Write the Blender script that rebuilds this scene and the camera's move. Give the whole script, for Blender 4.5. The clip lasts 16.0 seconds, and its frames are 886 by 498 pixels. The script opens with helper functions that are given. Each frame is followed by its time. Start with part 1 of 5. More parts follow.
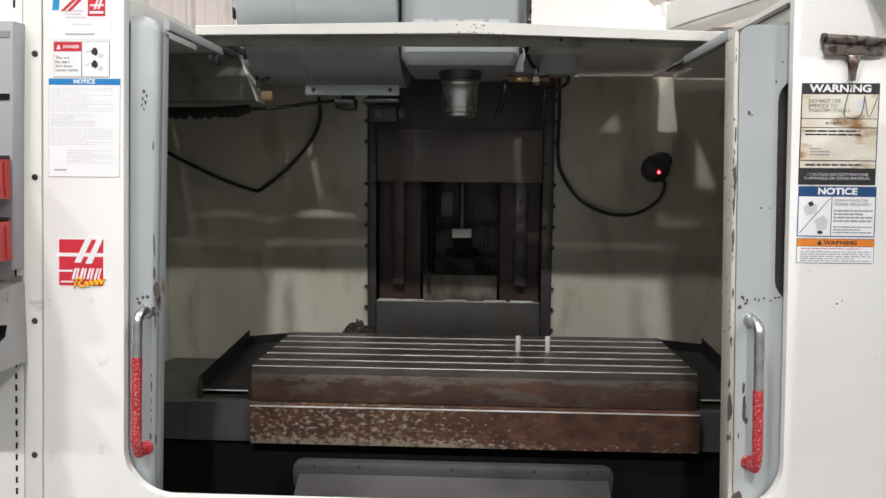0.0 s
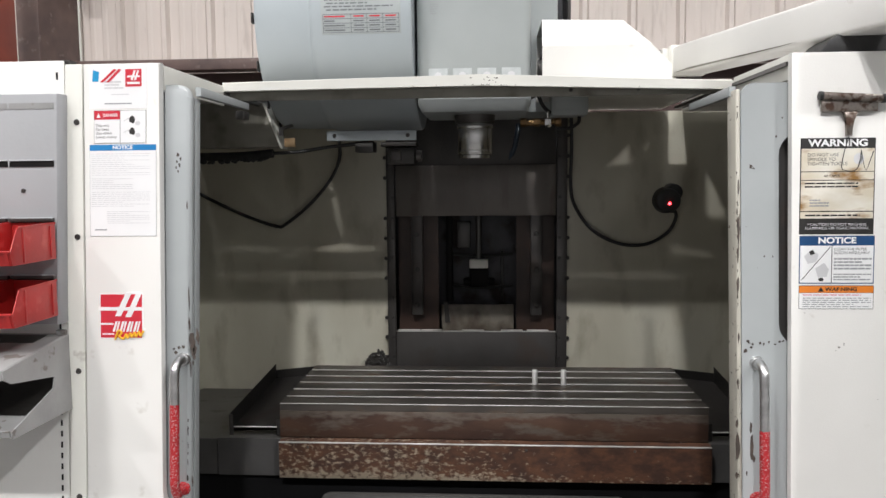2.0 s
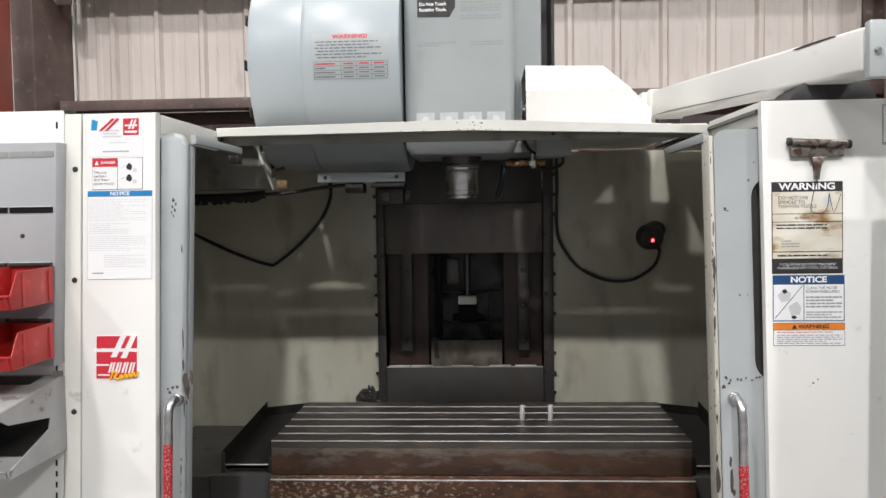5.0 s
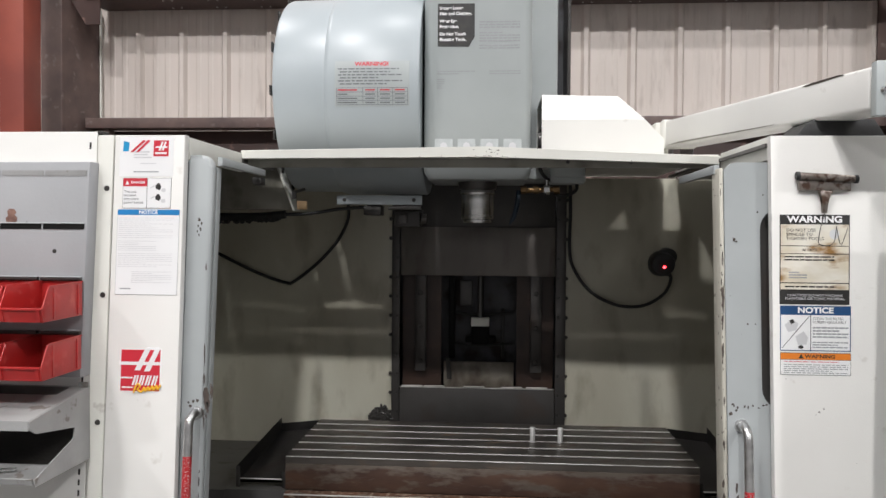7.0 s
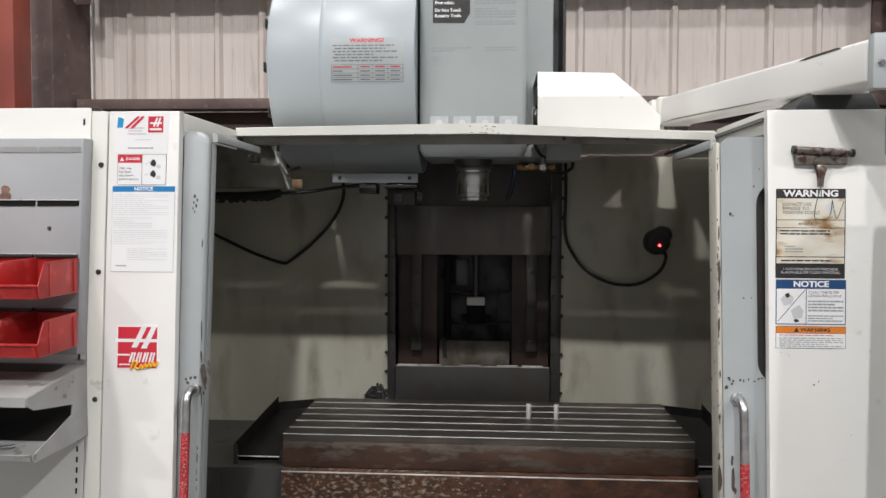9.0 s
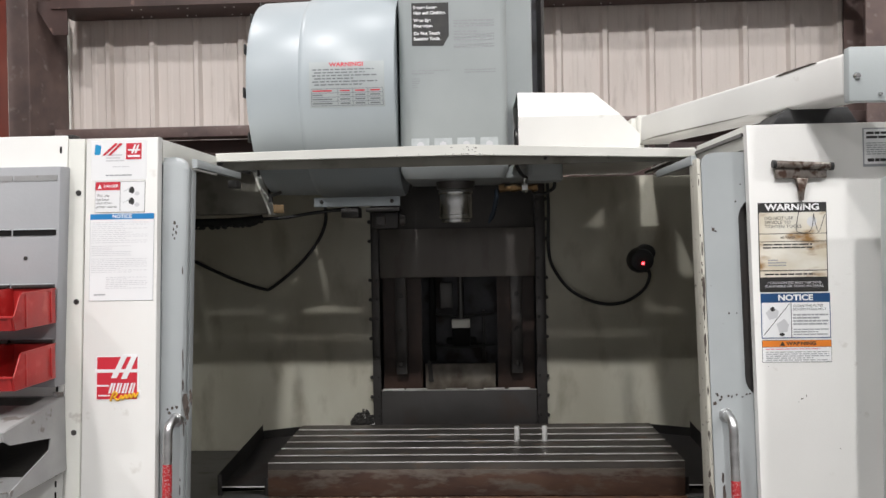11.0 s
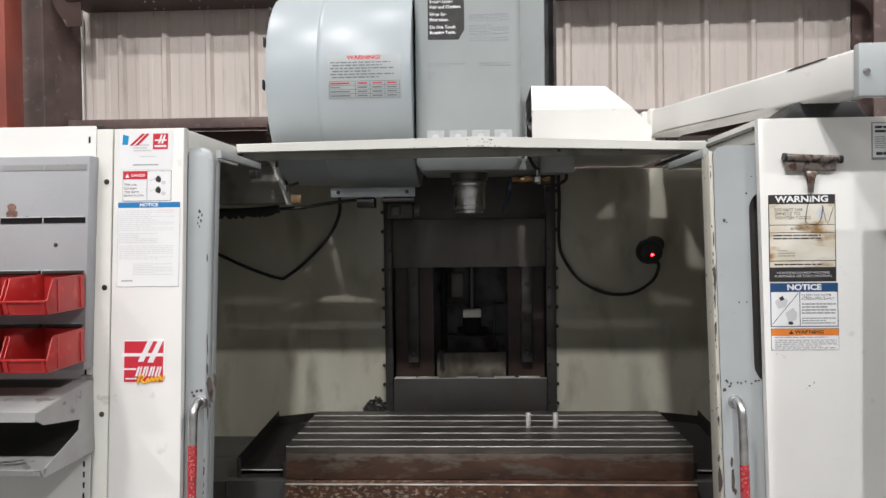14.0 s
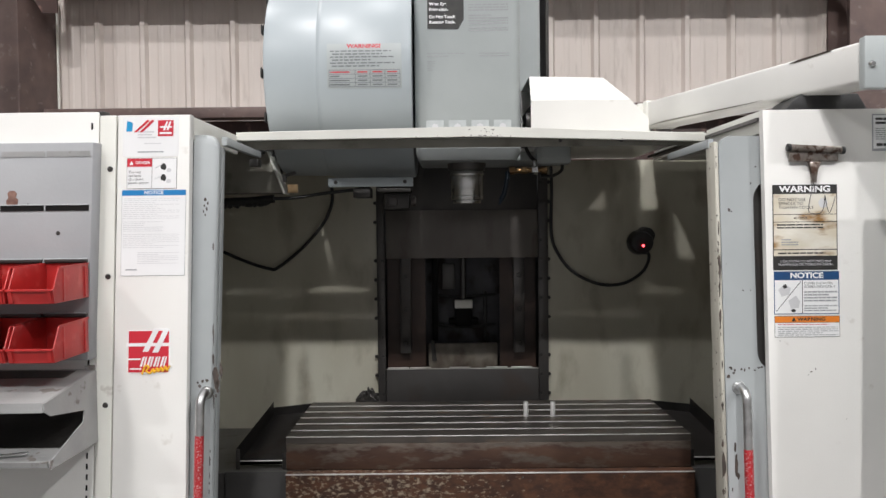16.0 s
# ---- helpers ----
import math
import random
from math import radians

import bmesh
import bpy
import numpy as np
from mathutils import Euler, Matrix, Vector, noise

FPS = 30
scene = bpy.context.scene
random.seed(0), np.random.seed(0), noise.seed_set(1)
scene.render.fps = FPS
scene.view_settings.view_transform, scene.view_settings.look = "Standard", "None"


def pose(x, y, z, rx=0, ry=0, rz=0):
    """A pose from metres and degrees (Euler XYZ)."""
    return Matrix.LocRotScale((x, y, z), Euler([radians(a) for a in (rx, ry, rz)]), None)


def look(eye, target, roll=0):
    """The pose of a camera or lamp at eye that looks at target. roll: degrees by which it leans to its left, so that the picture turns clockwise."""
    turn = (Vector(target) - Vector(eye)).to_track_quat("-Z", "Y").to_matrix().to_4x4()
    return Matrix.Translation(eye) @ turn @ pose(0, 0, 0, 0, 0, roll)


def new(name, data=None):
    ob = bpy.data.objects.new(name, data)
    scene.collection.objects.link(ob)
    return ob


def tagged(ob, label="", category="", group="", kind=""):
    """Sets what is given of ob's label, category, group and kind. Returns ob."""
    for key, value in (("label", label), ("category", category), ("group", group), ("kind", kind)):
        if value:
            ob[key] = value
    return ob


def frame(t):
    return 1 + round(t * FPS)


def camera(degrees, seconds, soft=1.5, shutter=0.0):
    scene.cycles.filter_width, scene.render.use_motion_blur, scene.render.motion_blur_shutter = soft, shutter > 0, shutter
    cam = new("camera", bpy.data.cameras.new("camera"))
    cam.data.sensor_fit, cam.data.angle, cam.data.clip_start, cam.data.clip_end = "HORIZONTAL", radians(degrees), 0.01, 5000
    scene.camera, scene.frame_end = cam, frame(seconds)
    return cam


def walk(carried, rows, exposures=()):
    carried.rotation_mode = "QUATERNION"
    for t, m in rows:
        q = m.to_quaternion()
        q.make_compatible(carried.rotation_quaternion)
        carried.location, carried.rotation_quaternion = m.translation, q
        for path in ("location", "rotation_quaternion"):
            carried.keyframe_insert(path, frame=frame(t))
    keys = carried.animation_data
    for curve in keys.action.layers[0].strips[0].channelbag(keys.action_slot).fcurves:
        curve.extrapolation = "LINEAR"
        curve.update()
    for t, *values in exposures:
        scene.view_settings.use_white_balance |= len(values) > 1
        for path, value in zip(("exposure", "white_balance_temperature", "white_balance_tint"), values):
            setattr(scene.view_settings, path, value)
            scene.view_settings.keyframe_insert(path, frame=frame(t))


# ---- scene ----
cam = camera(59.6, 16.0)
METRES, EYE, TILT, LEAN, TURN = 0.484, 1.25, 0.0, 0.0, 1.9
PATH = [
    (0, (0.029, -0.046, 1.426), (-0.058, 1.943, 1.232), 0.5),
    (0.5, (0.03, -0.07, 1.454), (-0.064, 1.918, 1.257), 0.5),
    (1, (0.032, -0.099, 1.489), (-0.064, 1.883, 1.233), -0.3),
    (1.5, (0.034, -0.119, 1.515), (-0.08, 1.862, 1.266), -0.6),
    (2, (0.031, -0.128, 1.533), (-0.1, 1.86, 1.355), -0.5),
    (2.5, (0.028, -0.136, 1.545), (-0.097, 1.851, 1.351), -0.8),
    (3, (0.035, -0.15, 1.552), (-0.077, 1.833, 1.32), -1.0),
    (3.5, (0.043, -0.169, 1.56), (-0.06, 1.814, 1.322), -1.1),
    (4, (0.045, -0.181, 1.559), (-0.055, 1.806, 1.351), -1.0),
    (4.5, (0.043, -0.189, 1.56), (-0.061, 1.804, 1.415), -0.9),
    (4.7, (0.046, -0.185, 1.56), (-0.062, 1.808, 1.437), -0.9),
    (6.8, (0.043, -0.225, 1.562), (-0.082, 1.771, 1.514), 0.2),
    (7, (0.042, -0.24, 1.57), (-0.1, 1.754, 1.525), 0.4),
    (7.5, (0.041, -0.254, 1.563), (-0.136, 1.738, 1.54), 0.2),
    (8, (0.041, -0.244, 1.558), (-0.14, 1.748, 1.558), 0.6),
    (8.5, (0.032, -0.239, 1.556), (-0.127, 1.755, 1.562), 0.5),
    (9, (0.034, -0.24, 1.55), (-0.091, 1.754, 1.464), 0.2),
    (9.2, (0.031, -0.234, 1.552), (-0.066, 1.761, 1.454), 0.2),
    (11.5, (0.035, -0.227, 1.539), (-0.05, 1.771, 1.526), -1.1),
    (12, (0.038, -0.229, 1.537), (-0.057, 1.769, 1.518), -0.9),
    (12.5, (0.036, -0.232, 1.537), (-0.065, 1.765, 1.514), -1.0),
    (13, (0.044, -0.241, 1.538), (-0.065, 1.756, 1.519), -1.0),
    (13.5, (0.047, -0.263, 1.535), (-0.054, 1.735, 1.507), -0.5),
    (14, (0.001, -0.279, 1.535), (-0.091, 1.718, 1.493), -0.7),
    (14.5, (-0.052, -0.294, 1.532), (-0.119, 1.704, 1.469), -0.3),
    (15, (-0.077, -0.295, 1.529), (-0.123, 1.702, 1.443), -0.3),
    (15.5, (-0.089, -0.289, 1.529), (-0.118, 1.709, 1.441), -0.5),
    (16, (-0.097, -0.284, 1.524), (-0.108, 1.715, 1.465), -0.6),
]
walk(cam, [(t, look(eye, target, roll)) for t, eye, target, roll in PATH],
     [(0.0, 0.05), (4.5, 0.05), (7.0, -0.10), (9.0, -0.16), (11.5, -0.08), (16.0, -0.10)])

# ---- world and lights ----
world = bpy.data.worlds.new("hall_air")
scene.world = world
world.use_nodes = True
world.node_tree.nodes["Background"].inputs[0].default_value = (0.9, 0.95, 1.0, 1)
world.node_tree.nodes["Background"].inputs[1].default_value = 0.012


def bay_or_fill(x, y, z, watts, size=0.55, color=(0.985, 0.97, 0.975)):
    data = bpy.data.lights.new("bay_or_fill_light", "AREA")
    data.shape, data.size, data.energy, data.color = "DISK", size, watts, color
    ob = new("bay_or_fill_light", data)
    ob.matrix_world = pose(x, y, z)
    return ob


# The last four are added fill for roof, drum and hall wall.
LAMPS = [(-0.2, -7.6, 9.6, 1180), (8.0, -7.6, 9.6, 1060), (-8.2, -7.6, 9.6, 640), (-2.6, -2.6, 9.6, 560), (4.6, -3.0, 9.6, 80), (0.6, 1.2, 9.6, 130), (-5.5, 2.5, 9.6, 260), (6.0, 2.5, 9.6, 260)]
for row in LAMPS:
    bay_or_fill(*row)


# ---- materials ----
def surface(name, base, rough, metal=0.0, second=None, scale=6.0, cut=(0.35, 0.7), spot=None, spot_scale=30.0, spot_cut=(0.62, 0.66),
            spot_rough=0.8, spot_metal=0.0, bump=0.02, bump_scale=120.0, stretch=(1, 1, 1), coat=0.0):
    m = bpy.data.materials.new(name)
    m.use_nodes = True
    t = m.node_tree
    n, l = t.nodes, t.links
    b = n["Principled BSDF"]
    b.inputs["Roughness"].default_value, b.inputs["Metallic"].default_value = rough, metal
    b.inputs["Coat Weight"].default_value = coat
    mp = n.new("ShaderNodeMapping")
    mp.inputs["Scale"].default_value = stretch
    geo = n.new("ShaderNodeNewGeometry")
    l.new(geo.outputs["Position"], mp.inputs["Vector"])

    def noisy(sc, detail, lo, hi):
        tex = n.new("ShaderNodeTexNoise")
        tex.inputs["Scale"].default_value, tex.inputs["Detail"].default_value = sc, detail
        l.new(mp.outputs[0], tex.inputs["Vector"])
        r = n.new("ShaderNodeMapRange")
        r.inputs["From Min"].default_value, r.inputs["From Max"].default_value = lo, hi
        l.new(tex.outputs[0], r.inputs["Value"])
        return r.outputs[0], tex.outputs[0]

    def mixed(fac, a, c):
        x = n.new("ShaderNodeMix")
        x.data_type = "RGBA"
        l.new(fac, x.inputs["Factor"])
        for sock, val in ((x.inputs["A"], a), (x.inputs["B"], c)):
            if isinstance(val, tuple):
                sock.default_value = (*val, 1)
            else:
                l.new(val, sock)
        return x.outputs["Result"]

    def mixval(fac, a, c):
        x = n.new("ShaderNodeMix")
        x.data_type = "FLOAT"
        l.new(fac, x.inputs["Factor"])
        x.inputs["A"].default_value = c if not isinstance(a, float) else a
        x.inputs["B"].default_value = c
        return x.outputs["Result"]

    second = second or tuple(v * 0.9 for v in base)
    f1, _ = noisy(scale, 6, *cut)
    col = mixed(f1, base, second)
    if spot:
        f2, _ = noisy(spot_scale, 7, *spot_cut)
        col = mixed(f2, col, spot)
        l.new(mixval(f2, float(rough), spot_rough), b.inputs["Roughness"])
        l.new(mixval(f2, float(metal), spot_metal), b.inputs["Metallic"])
    l.new(col, b.inputs["Base Color"])
    if bump:
        _, h = noisy(bump_scale, 4, 0, 1)
        bp = n.new("ShaderNodeBump")
        bp.inputs["Strength"].default_value, bp.inputs["Distance"].default_value = 1.0, bump * 0.01
        l.new(h, bp.inputs["Height"])
        l.new(bp.outputs[0], b.inputs["Normal"])
    return m


def flaked(name, clean, rust_a, rust_b, scale, stretch, low, high, toward_x, hem, bias, rough=0.33, metal=0.85):
    """Steel with rust flakes drawn out along the sheet; more rust between the two x of toward_x, less below the heights of hem."""
    m = bpy.data.materials.new(name)
    m.use_nodes = True
    n, l = m.node_tree.nodes, m.node_tree.links
    b = n["Principled BSDF"]
    geo = n.new("ShaderNodeNewGeometry")
    mp = n.new("ShaderNodeMapping")
    mp.inputs["Scale"].default_value = stretch
    l.new(geo.outputs["Position"], mp.inputs["Vector"])
    sep = n.new("ShaderNodeSeparateXYZ")
    l.new(geo.outputs["Position"], sep.inputs[0])

    def noise_of(sc, det):
        t = n.new("ShaderNodeTexNoise")
        t.inputs["Scale"].default_value, t.inputs["Detail"].default_value, t.inputs["Roughness"].default_value = sc, det, 0.62
        l.new(mp.outputs[0], t.inputs["Vector"])
        return t.outputs[0]

    def ranged(src, a, c, lo=0.0, hi=1.0):
        r = n.new("ShaderNodeMapRange")
        for key, v in (("From Min", a), ("From Max", c), ("To Min", lo), ("To Max", hi)):
            r.inputs[key].default_value = v
        l.new(src, r.inputs["Value"])
        return r.outputs[0]

    def added(p, q):
        a = n.new("ShaderNodeMath")
        l.new(p, a.inputs[0])
        l.new(q, a.inputs[1])
        return a.outputs[0]

    def mixed(fac, p, q):
        x = n.new("ShaderNodeMix")
        x.data_type = "RGBA"
        l.new(fac, x.inputs["Factor"])
        for sock, v in ((x.inputs["A"], p), (x.inputs["B"], q)):
            if isinstance(v, tuple):
                sock.default_value = (*v, 1)
            else:
                l.new(v, sock)
        return x.outputs["Result"]

    grain = noise_of(scale, 9)
    total = added(added(grain, ranged(sep.outputs[0], toward_x[0], toward_x[1], 0.0, bias)), ranged(sep.outputs[2], hem[0], hem[1], -0.16, 0.0))
    fac = ranged(total, low, high)
    rust = mixed(ranged(noise_of(scale * 0.35, 6), 0.38, 0.62), rust_a, rust_b)
    col = mixed(fac, mixed(ranged(noise_of(9, 5), 0.35, 0.7), clean, tuple(v * 0.62 for v in clean)), rust)
    l.new(col, b.inputs["Base Color"])
    l.new(ranged(fac, 0, 1, rough, 0.75), b.inputs["Roughness"])
    l.new(ranged(fac, 0, 1, metal, 0.05), b.inputs["Metallic"])
    bp = n.new("ShaderNodeBump")
    bp.inputs["Strength"].default_value, bp.inputs["Distance"].default_value = 0.8, 0.001
    l.new(total, bp.inputs["Height"])
    l.new(bp.outputs[0], b.inputs["Normal"])
    return m


def glow(name, color, strength):
    m = bpy.data.materials.new(name)
    m.use_nodes = True
    b = m.node_tree.nodes["Principled BSDF"]
    b.inputs["Base Color"].default_value = (*color, 1)
    b.inputs["Emission Color"].default_value = (*color, 1)
    b.inputs["Emission Strength"].default_value = strength
    return m


WHITE = surface("white_enamel", (0.76, 0.75, 0.72), 0.35, second=(0.70, 0.69, 0.66), scale=3, spot=(0.58, 0.555, 0.51), spot_scale=22, spot_cut=(0.67, 0.80), spot_rough=0.6, bump=0.03, bump_scale=350)
CREAM = surface("cream_enamel", (0.72, 0.715, 0.66), 0.38, second=(0.62, 0.615, 0.57), scale=4, spot=(0.42, 0.39, 0.35), spot_scale=18, spot_cut=(0.70, 0.80), spot_rough=0.7, bump=0.03, bump_scale=300)
INNER = surface("stained_inner_enamel", (0.56, 0.545, 0.455), 0.33, second=(0.43, 0.405, 0.32), scale=2.6, spot=(0.31, 0.275, 0.205), spot_scale=7, spot_cut=(0.53, 0.76), spot_rough=0.5, bump=0.05, bump_scale=140, stretch=(1.3, 1, 0.6))
GREY = surface("blue_grey_enamel", (0.405, 0.428, 0.432), 0.33, second=(0.355, 0.378, 0.382), scale=5, spot=(0.07, 0.055, 0.045), spot_scale=34, spot_cut=(0.735, 0.745), spot_rough=0.85, bump=0.03, bump_scale=300)
DOOREDGE = surface("chipped_pale_door_edge", (0.55, 0.53, 0.46), 0.42, second=(0.45, 0.43, 0.37), scale=9, spot=(0.10, 0.08, 0.065), spot_scale=60, spot_cut=(0.66, 0.69), spot_rough=0.8, bump=0.04, bump_scale=200)
CASTING = surface("light_grey_casting_paint", (0.42, 0.45, 0.45), 0.34, second=(0.37, 0.40, 0.40), scale=4, bump=0.02, bump_scale=180)
DRUM = surface("satin_grey_drum_paint", (0.40, 0.44, 0.46), 0.36, second=(0.36, 0.40, 0.42), scale=3, bump=0.015, bump_scale=200)
STEEL = surface("oily_table_steel", (0.128, 0.112, 0.100), 0.34, metal=0.7, second=(0.07, 0.066, 0.06), scale=9, spot=(0.09, 0.06, 0.04), spot_scale=26, spot_cut=(0.58, 0.72), spot_rough=0.6, bump=0.06, bump_scale=160, stretch=(0.5, 1, 1))
RUST = surface("rust_stained_clamp", (0.32, 0.29, 0.265), 0.32, metal=0.8, second=(0.15, 0.115, 0.095), scale=30, spot=(0.055, 0.026, 0.014), spot_scale=60, spot_cut=(0.5, 0.60), bump=0.08)
BROWN = surface("rust_stained_table_front", (0.12, 0.075, 0.05), 0.5, metal=0.4, second=(0.045, 0.024, 0.015), scale=14, spot=(0.15, 0.115, 0.085), spot_scale=22, spot_cut=(0.58, 0.75), spot_rough=0.5, bump=0.10, bump_scale=120, stretch=(0.5, 1, 2))
FLAKED = flaked("flaked_rusty_cover", (0.40, 0.335, 0.25), (0.032, 0.012, 0.006), (0.080, 0.032, 0.014), 120, (0.50, 1, 0.85), 0.34, 0.49, (-0.15, 0.35), (0.688, 0.716), 0.17, 0.32, 0.6)
TABLEFRONT = flaked("stained_table_front", (0.135, 0.112, 0.092), (0.028, 0.011, 0.006), (0.060, 0.028, 0.015), 26, (0.42, 1, 1.3), 0.33, 0.50, (-0.5, 0.6), (0.868, 0.848), 0.03, 0.42, 0.5)
DARK = surface("dark_oily_steel", (0.062, 0.057, 0.053), 0.40, metal=0.4, second=(0.035, 0.034, 0.033), scale=6, bump=0.06, bump_scale=90)
SLATE = surface("slate_grey_sheet", (0.088, 0.083, 0.080), 0.35, metal=0.35, second=(0.062, 0.057, 0.054), scale=5, spot=(0.065, 0.048, 0.040), spot_scale=9, spot_cut=(0.55, 0.75), spot_rough=0.5, bump=0.04, bump_scale=120)
LEAF = surface("dark_oily_way_cover", (0.115, 0.112, 0.111), 0.38, metal=0.35, second=(0.065, 0.062, 0.060), scale=5, spot=(0.10, 0.085, 0.075), spot_scale=14, spot_cut=(0.60, 0.75), spot_rough=0.6, bump=0.04, bump_scale=120)
DUCTPAINT = surface("grimy_shaded_enamel", (0.26, 0.25, 0.215), 0.42, second=(0.17, 0.16, 0.13), scale=5, spot=(0.09, 0.075, 0.055), spot_scale=9, spot_cut=(0.55, 0.75), bump=0.04)
APRON = surface("scuffed_way_cover_steel", (0.135, 0.131, 0.128), 0.40, metal=0.6, second=(0.085, 0.082, 0.079), scale=7, bump=0.05, bump_scale=150)
WAYSHEET = surface("worn_way_cover_steel", (0.165, 0.150, 0.138), 0.40, metal=0.45, second=(0.115, 0.104, 0.095), scale=5, spot=(0.09, 0.07, 0.058), spot_scale=11, spot_cut=(0.56, 0.76), spot_rough=0.5, bump=0.05, bump_scale=110, stretch=(1.6, 1, 0.5))
CAVITY = surface("dark_blue_grey_casting", (0.075, 0.077, 0.086), 0.5, second=(0.035, 0.035, 0.040), scale=7, spot=(0.03, 0.022, 0.02), spot_scale=12, spot_cut=(0.5, 0.65), bump=0.08, bump_scale=70)
# Shade of recesses, slots and the pan put into a near-black colour.
SHADEBLACK = surface("shade_black", (0.008, 0.008, 0.008), 0.6, second=(0.013, 0.012, 0.011), scale=5, bump=0.05)
SHADEBLACK.node_tree.nodes["Principled BSDF"].inputs["Specular IOR Level"].default_value = 0.15
BRIGHT = surface("bright_machined_steel", (0.62, 0.62, 0.61), 0.22, metal=1.0, second=(0.50, 0.50, 0.49), scale=20, bump=0.02, stretch=(1, 1, 6))
CHROME = surface("worn_chrome", (0.76, 0.76, 0.76), 0.32, metal=1.0, second=(0.45, 0.45, 0.45), scale=30, bump=0.03)
REDPAINT = surface("chipped_red_paint", (0.50, 0.022, 0.03), 0.45, second=(0.34, 0.018, 0.024), scale=26, spot=(0.62, 0.56, 0.54), spot_scale=280, spot_cut=(0.56, 0.61), spot_rough=0.3, spot_metal=0.9, bump=0.10, bump_scale=90)
REDBIN = surface("red_bin_plastic", (0.44, 0.024, 0.022), 0.40, second=(0.34, 0.018, 0.018), scale=14, spot=(0.52, 0.09, 0.08), spot_scale=30, spot_cut=(0.58, 0.75), spot_rough=0.5, bump=0.03)
REDINK = surface("red_print", (0.62, 0.03, 0.05), 0.4, bump=0)
BLUEINK = surface("blue_print", (0.02, 0.21, 0.50), 0.4, bump=0)
SKYINK = surface("light_blue_print", (0.02, 0.30, 0.58), 0.4, bump=0)
NAVY = surface("dark_blue_print", (0.015, 0.07, 0.19), 0.4, bump=0)
ORANGE = surface("orange_print", (0.85, 0.25, 0.03), 0.4, bump=0)
YELLOW = surface("yellow_print", (0.85, 0.48, 0.03), 0.4, bump=0)
BLACK = surface("black_print", (0.02, 0.02, 0.02), 0.45, second=(0.035, 0.033, 0.03), scale=30, bump=0)
WORN = surface("worn_pale_film", (0.52, 0.55, 0.55), 0.4, second=(0.43, 0.46, 0.46), scale=40, bump=0)
PAPER = surface("white_label_vinyl", (0.85, 0.85, 0.85), 0.35, second=(0.82, 0.82, 0.82), scale=12, bump=0)
STAINED = surface("stained_label_vinyl", (0.74, 0.71, 0.63), 0.4, second=(0.60, 0.52, 0.38), scale=14, spot=(0.30, 0.16, 0.05), spot_scale=18, spot_cut=(0.57, 0.68), bump=0, stretch=(0.6, 1, 1.3))
FAINT = surface("faded_grey_print", (0.36, 0.37, 0.38), 0.4, bump=0)
INK = surface("small_grey_print", (0.66, 0.66, 0.67), 0.4, bump=0)
# Pale tone for clips, and for strips that paint in edge highlights.
EDGE = surface("scraped_edge_highlight", (0.82, 0.81, 0.78), 0.45, metal=0.35, second=(0.34, 0.32, 0.30), scale=9, bump=0.02)
CHIP = surface("bare_rusty_metal", (0.055, 0.044, 0.038), 0.75, second=(0.09, 0.068, 0.056), scale=60, bump=0.05)
DARKBROWN = surface("dark_brown_casting", (0.062, 0.034, 0.024), 0.45, second=(0.032, 0.018, 0.013), scale=9, bump=0.08)
# Near-black colour and weak sheen hold the shade under the table.
SEAM = surface("saddle_shade_black", (0.006, 0.006, 0.007), 0.7, second=(0.004, 0.004, 0.004), scale=6, bump=0.05)
PINSTEEL = surface("ground_pin_steel", (0.76, 0.76, 0.74), 0.36, metal=0.5, bump=0)
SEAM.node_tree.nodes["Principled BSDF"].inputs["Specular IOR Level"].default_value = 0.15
GREYINK = surface("dark_grey_print", (0.17, 0.18, 0.19), 0.4, bump=0)
SUMP = surface("dirty_pale_plate", (0.26, 0.235, 0.195), 0.5, second=(0.10, 0.075, 0.055), scale=16, bump=0.05)
RUBBER = surface("black_rubber", (0.016, 0.016, 0.017), 0.5, second=(0.03, 0.03, 0.03), scale=30, bump=0.05)
BRASS = surface("dull_brass", (0.20, 0.125, 0.06), 0.36, metal=1.0, bump=0.03)
BLUEHOSE = surface("blue_coolant_hose", (0.010, 0.022, 0.038), 0.4, bump=0.02)
TAPE = surface("brown_tape_residue", (0.27, 0.155, 0.12), 0.7, second=(0.13, 0.065, 0.05), scale=60, bump=0.04)
TAN = surface("tan_card", (0.50, 0.36, 0.20), 0.7, second=(0.32, 0.20, 0.10), scale=30, bump=0.05)
PANELWALL = surface("ivory_corrugated_sheet", (0.71, 0.64, 0.59), 0.45, second=(0.65, 0.58, 0.53), scale=1.5, spot=(0.48, 0.42, 0.38), spot_scale=6, spot_cut=(0.6, 0.85), spot_rough=0.5, bump=0.03, bump_scale=40, stretch=(3, 3, 0.6))
IRON = surface("red_oxide_steel", (0.075, 0.042, 0.036), 0.5, second=(0.05, 0.028, 0.024), scale=5, spot=(0.26, 0.16, 0.13), spot_scale=14, spot_cut=(0.62, 0.8), bump=0.08, bump_scale=60)
DUSTIRON = surface("dusty_brown_steel", (0.17, 0.116, 0.102), 0.55, second=(0.10, 0.07, 0.065), scale=6, spot=(0.30, 0.25, 0.23), spot_scale=16, spot_cut=(0.6, 0.8), bump=0.08, bump_scale=60)
REDCOL = surface("red_painted_column", (0.33, 0.075, 0.05), 0.5, second=(0.24, 0.055, 0.04), scale=4, bump=0.06, bump_scale=60)
CONCRETE = surface("sealed_concrete", (0.13, 0.127, 0.122), 0.5, second=(0.09, 0.088, 0.085), scale=2, bump=0.08, bump_scale=60)
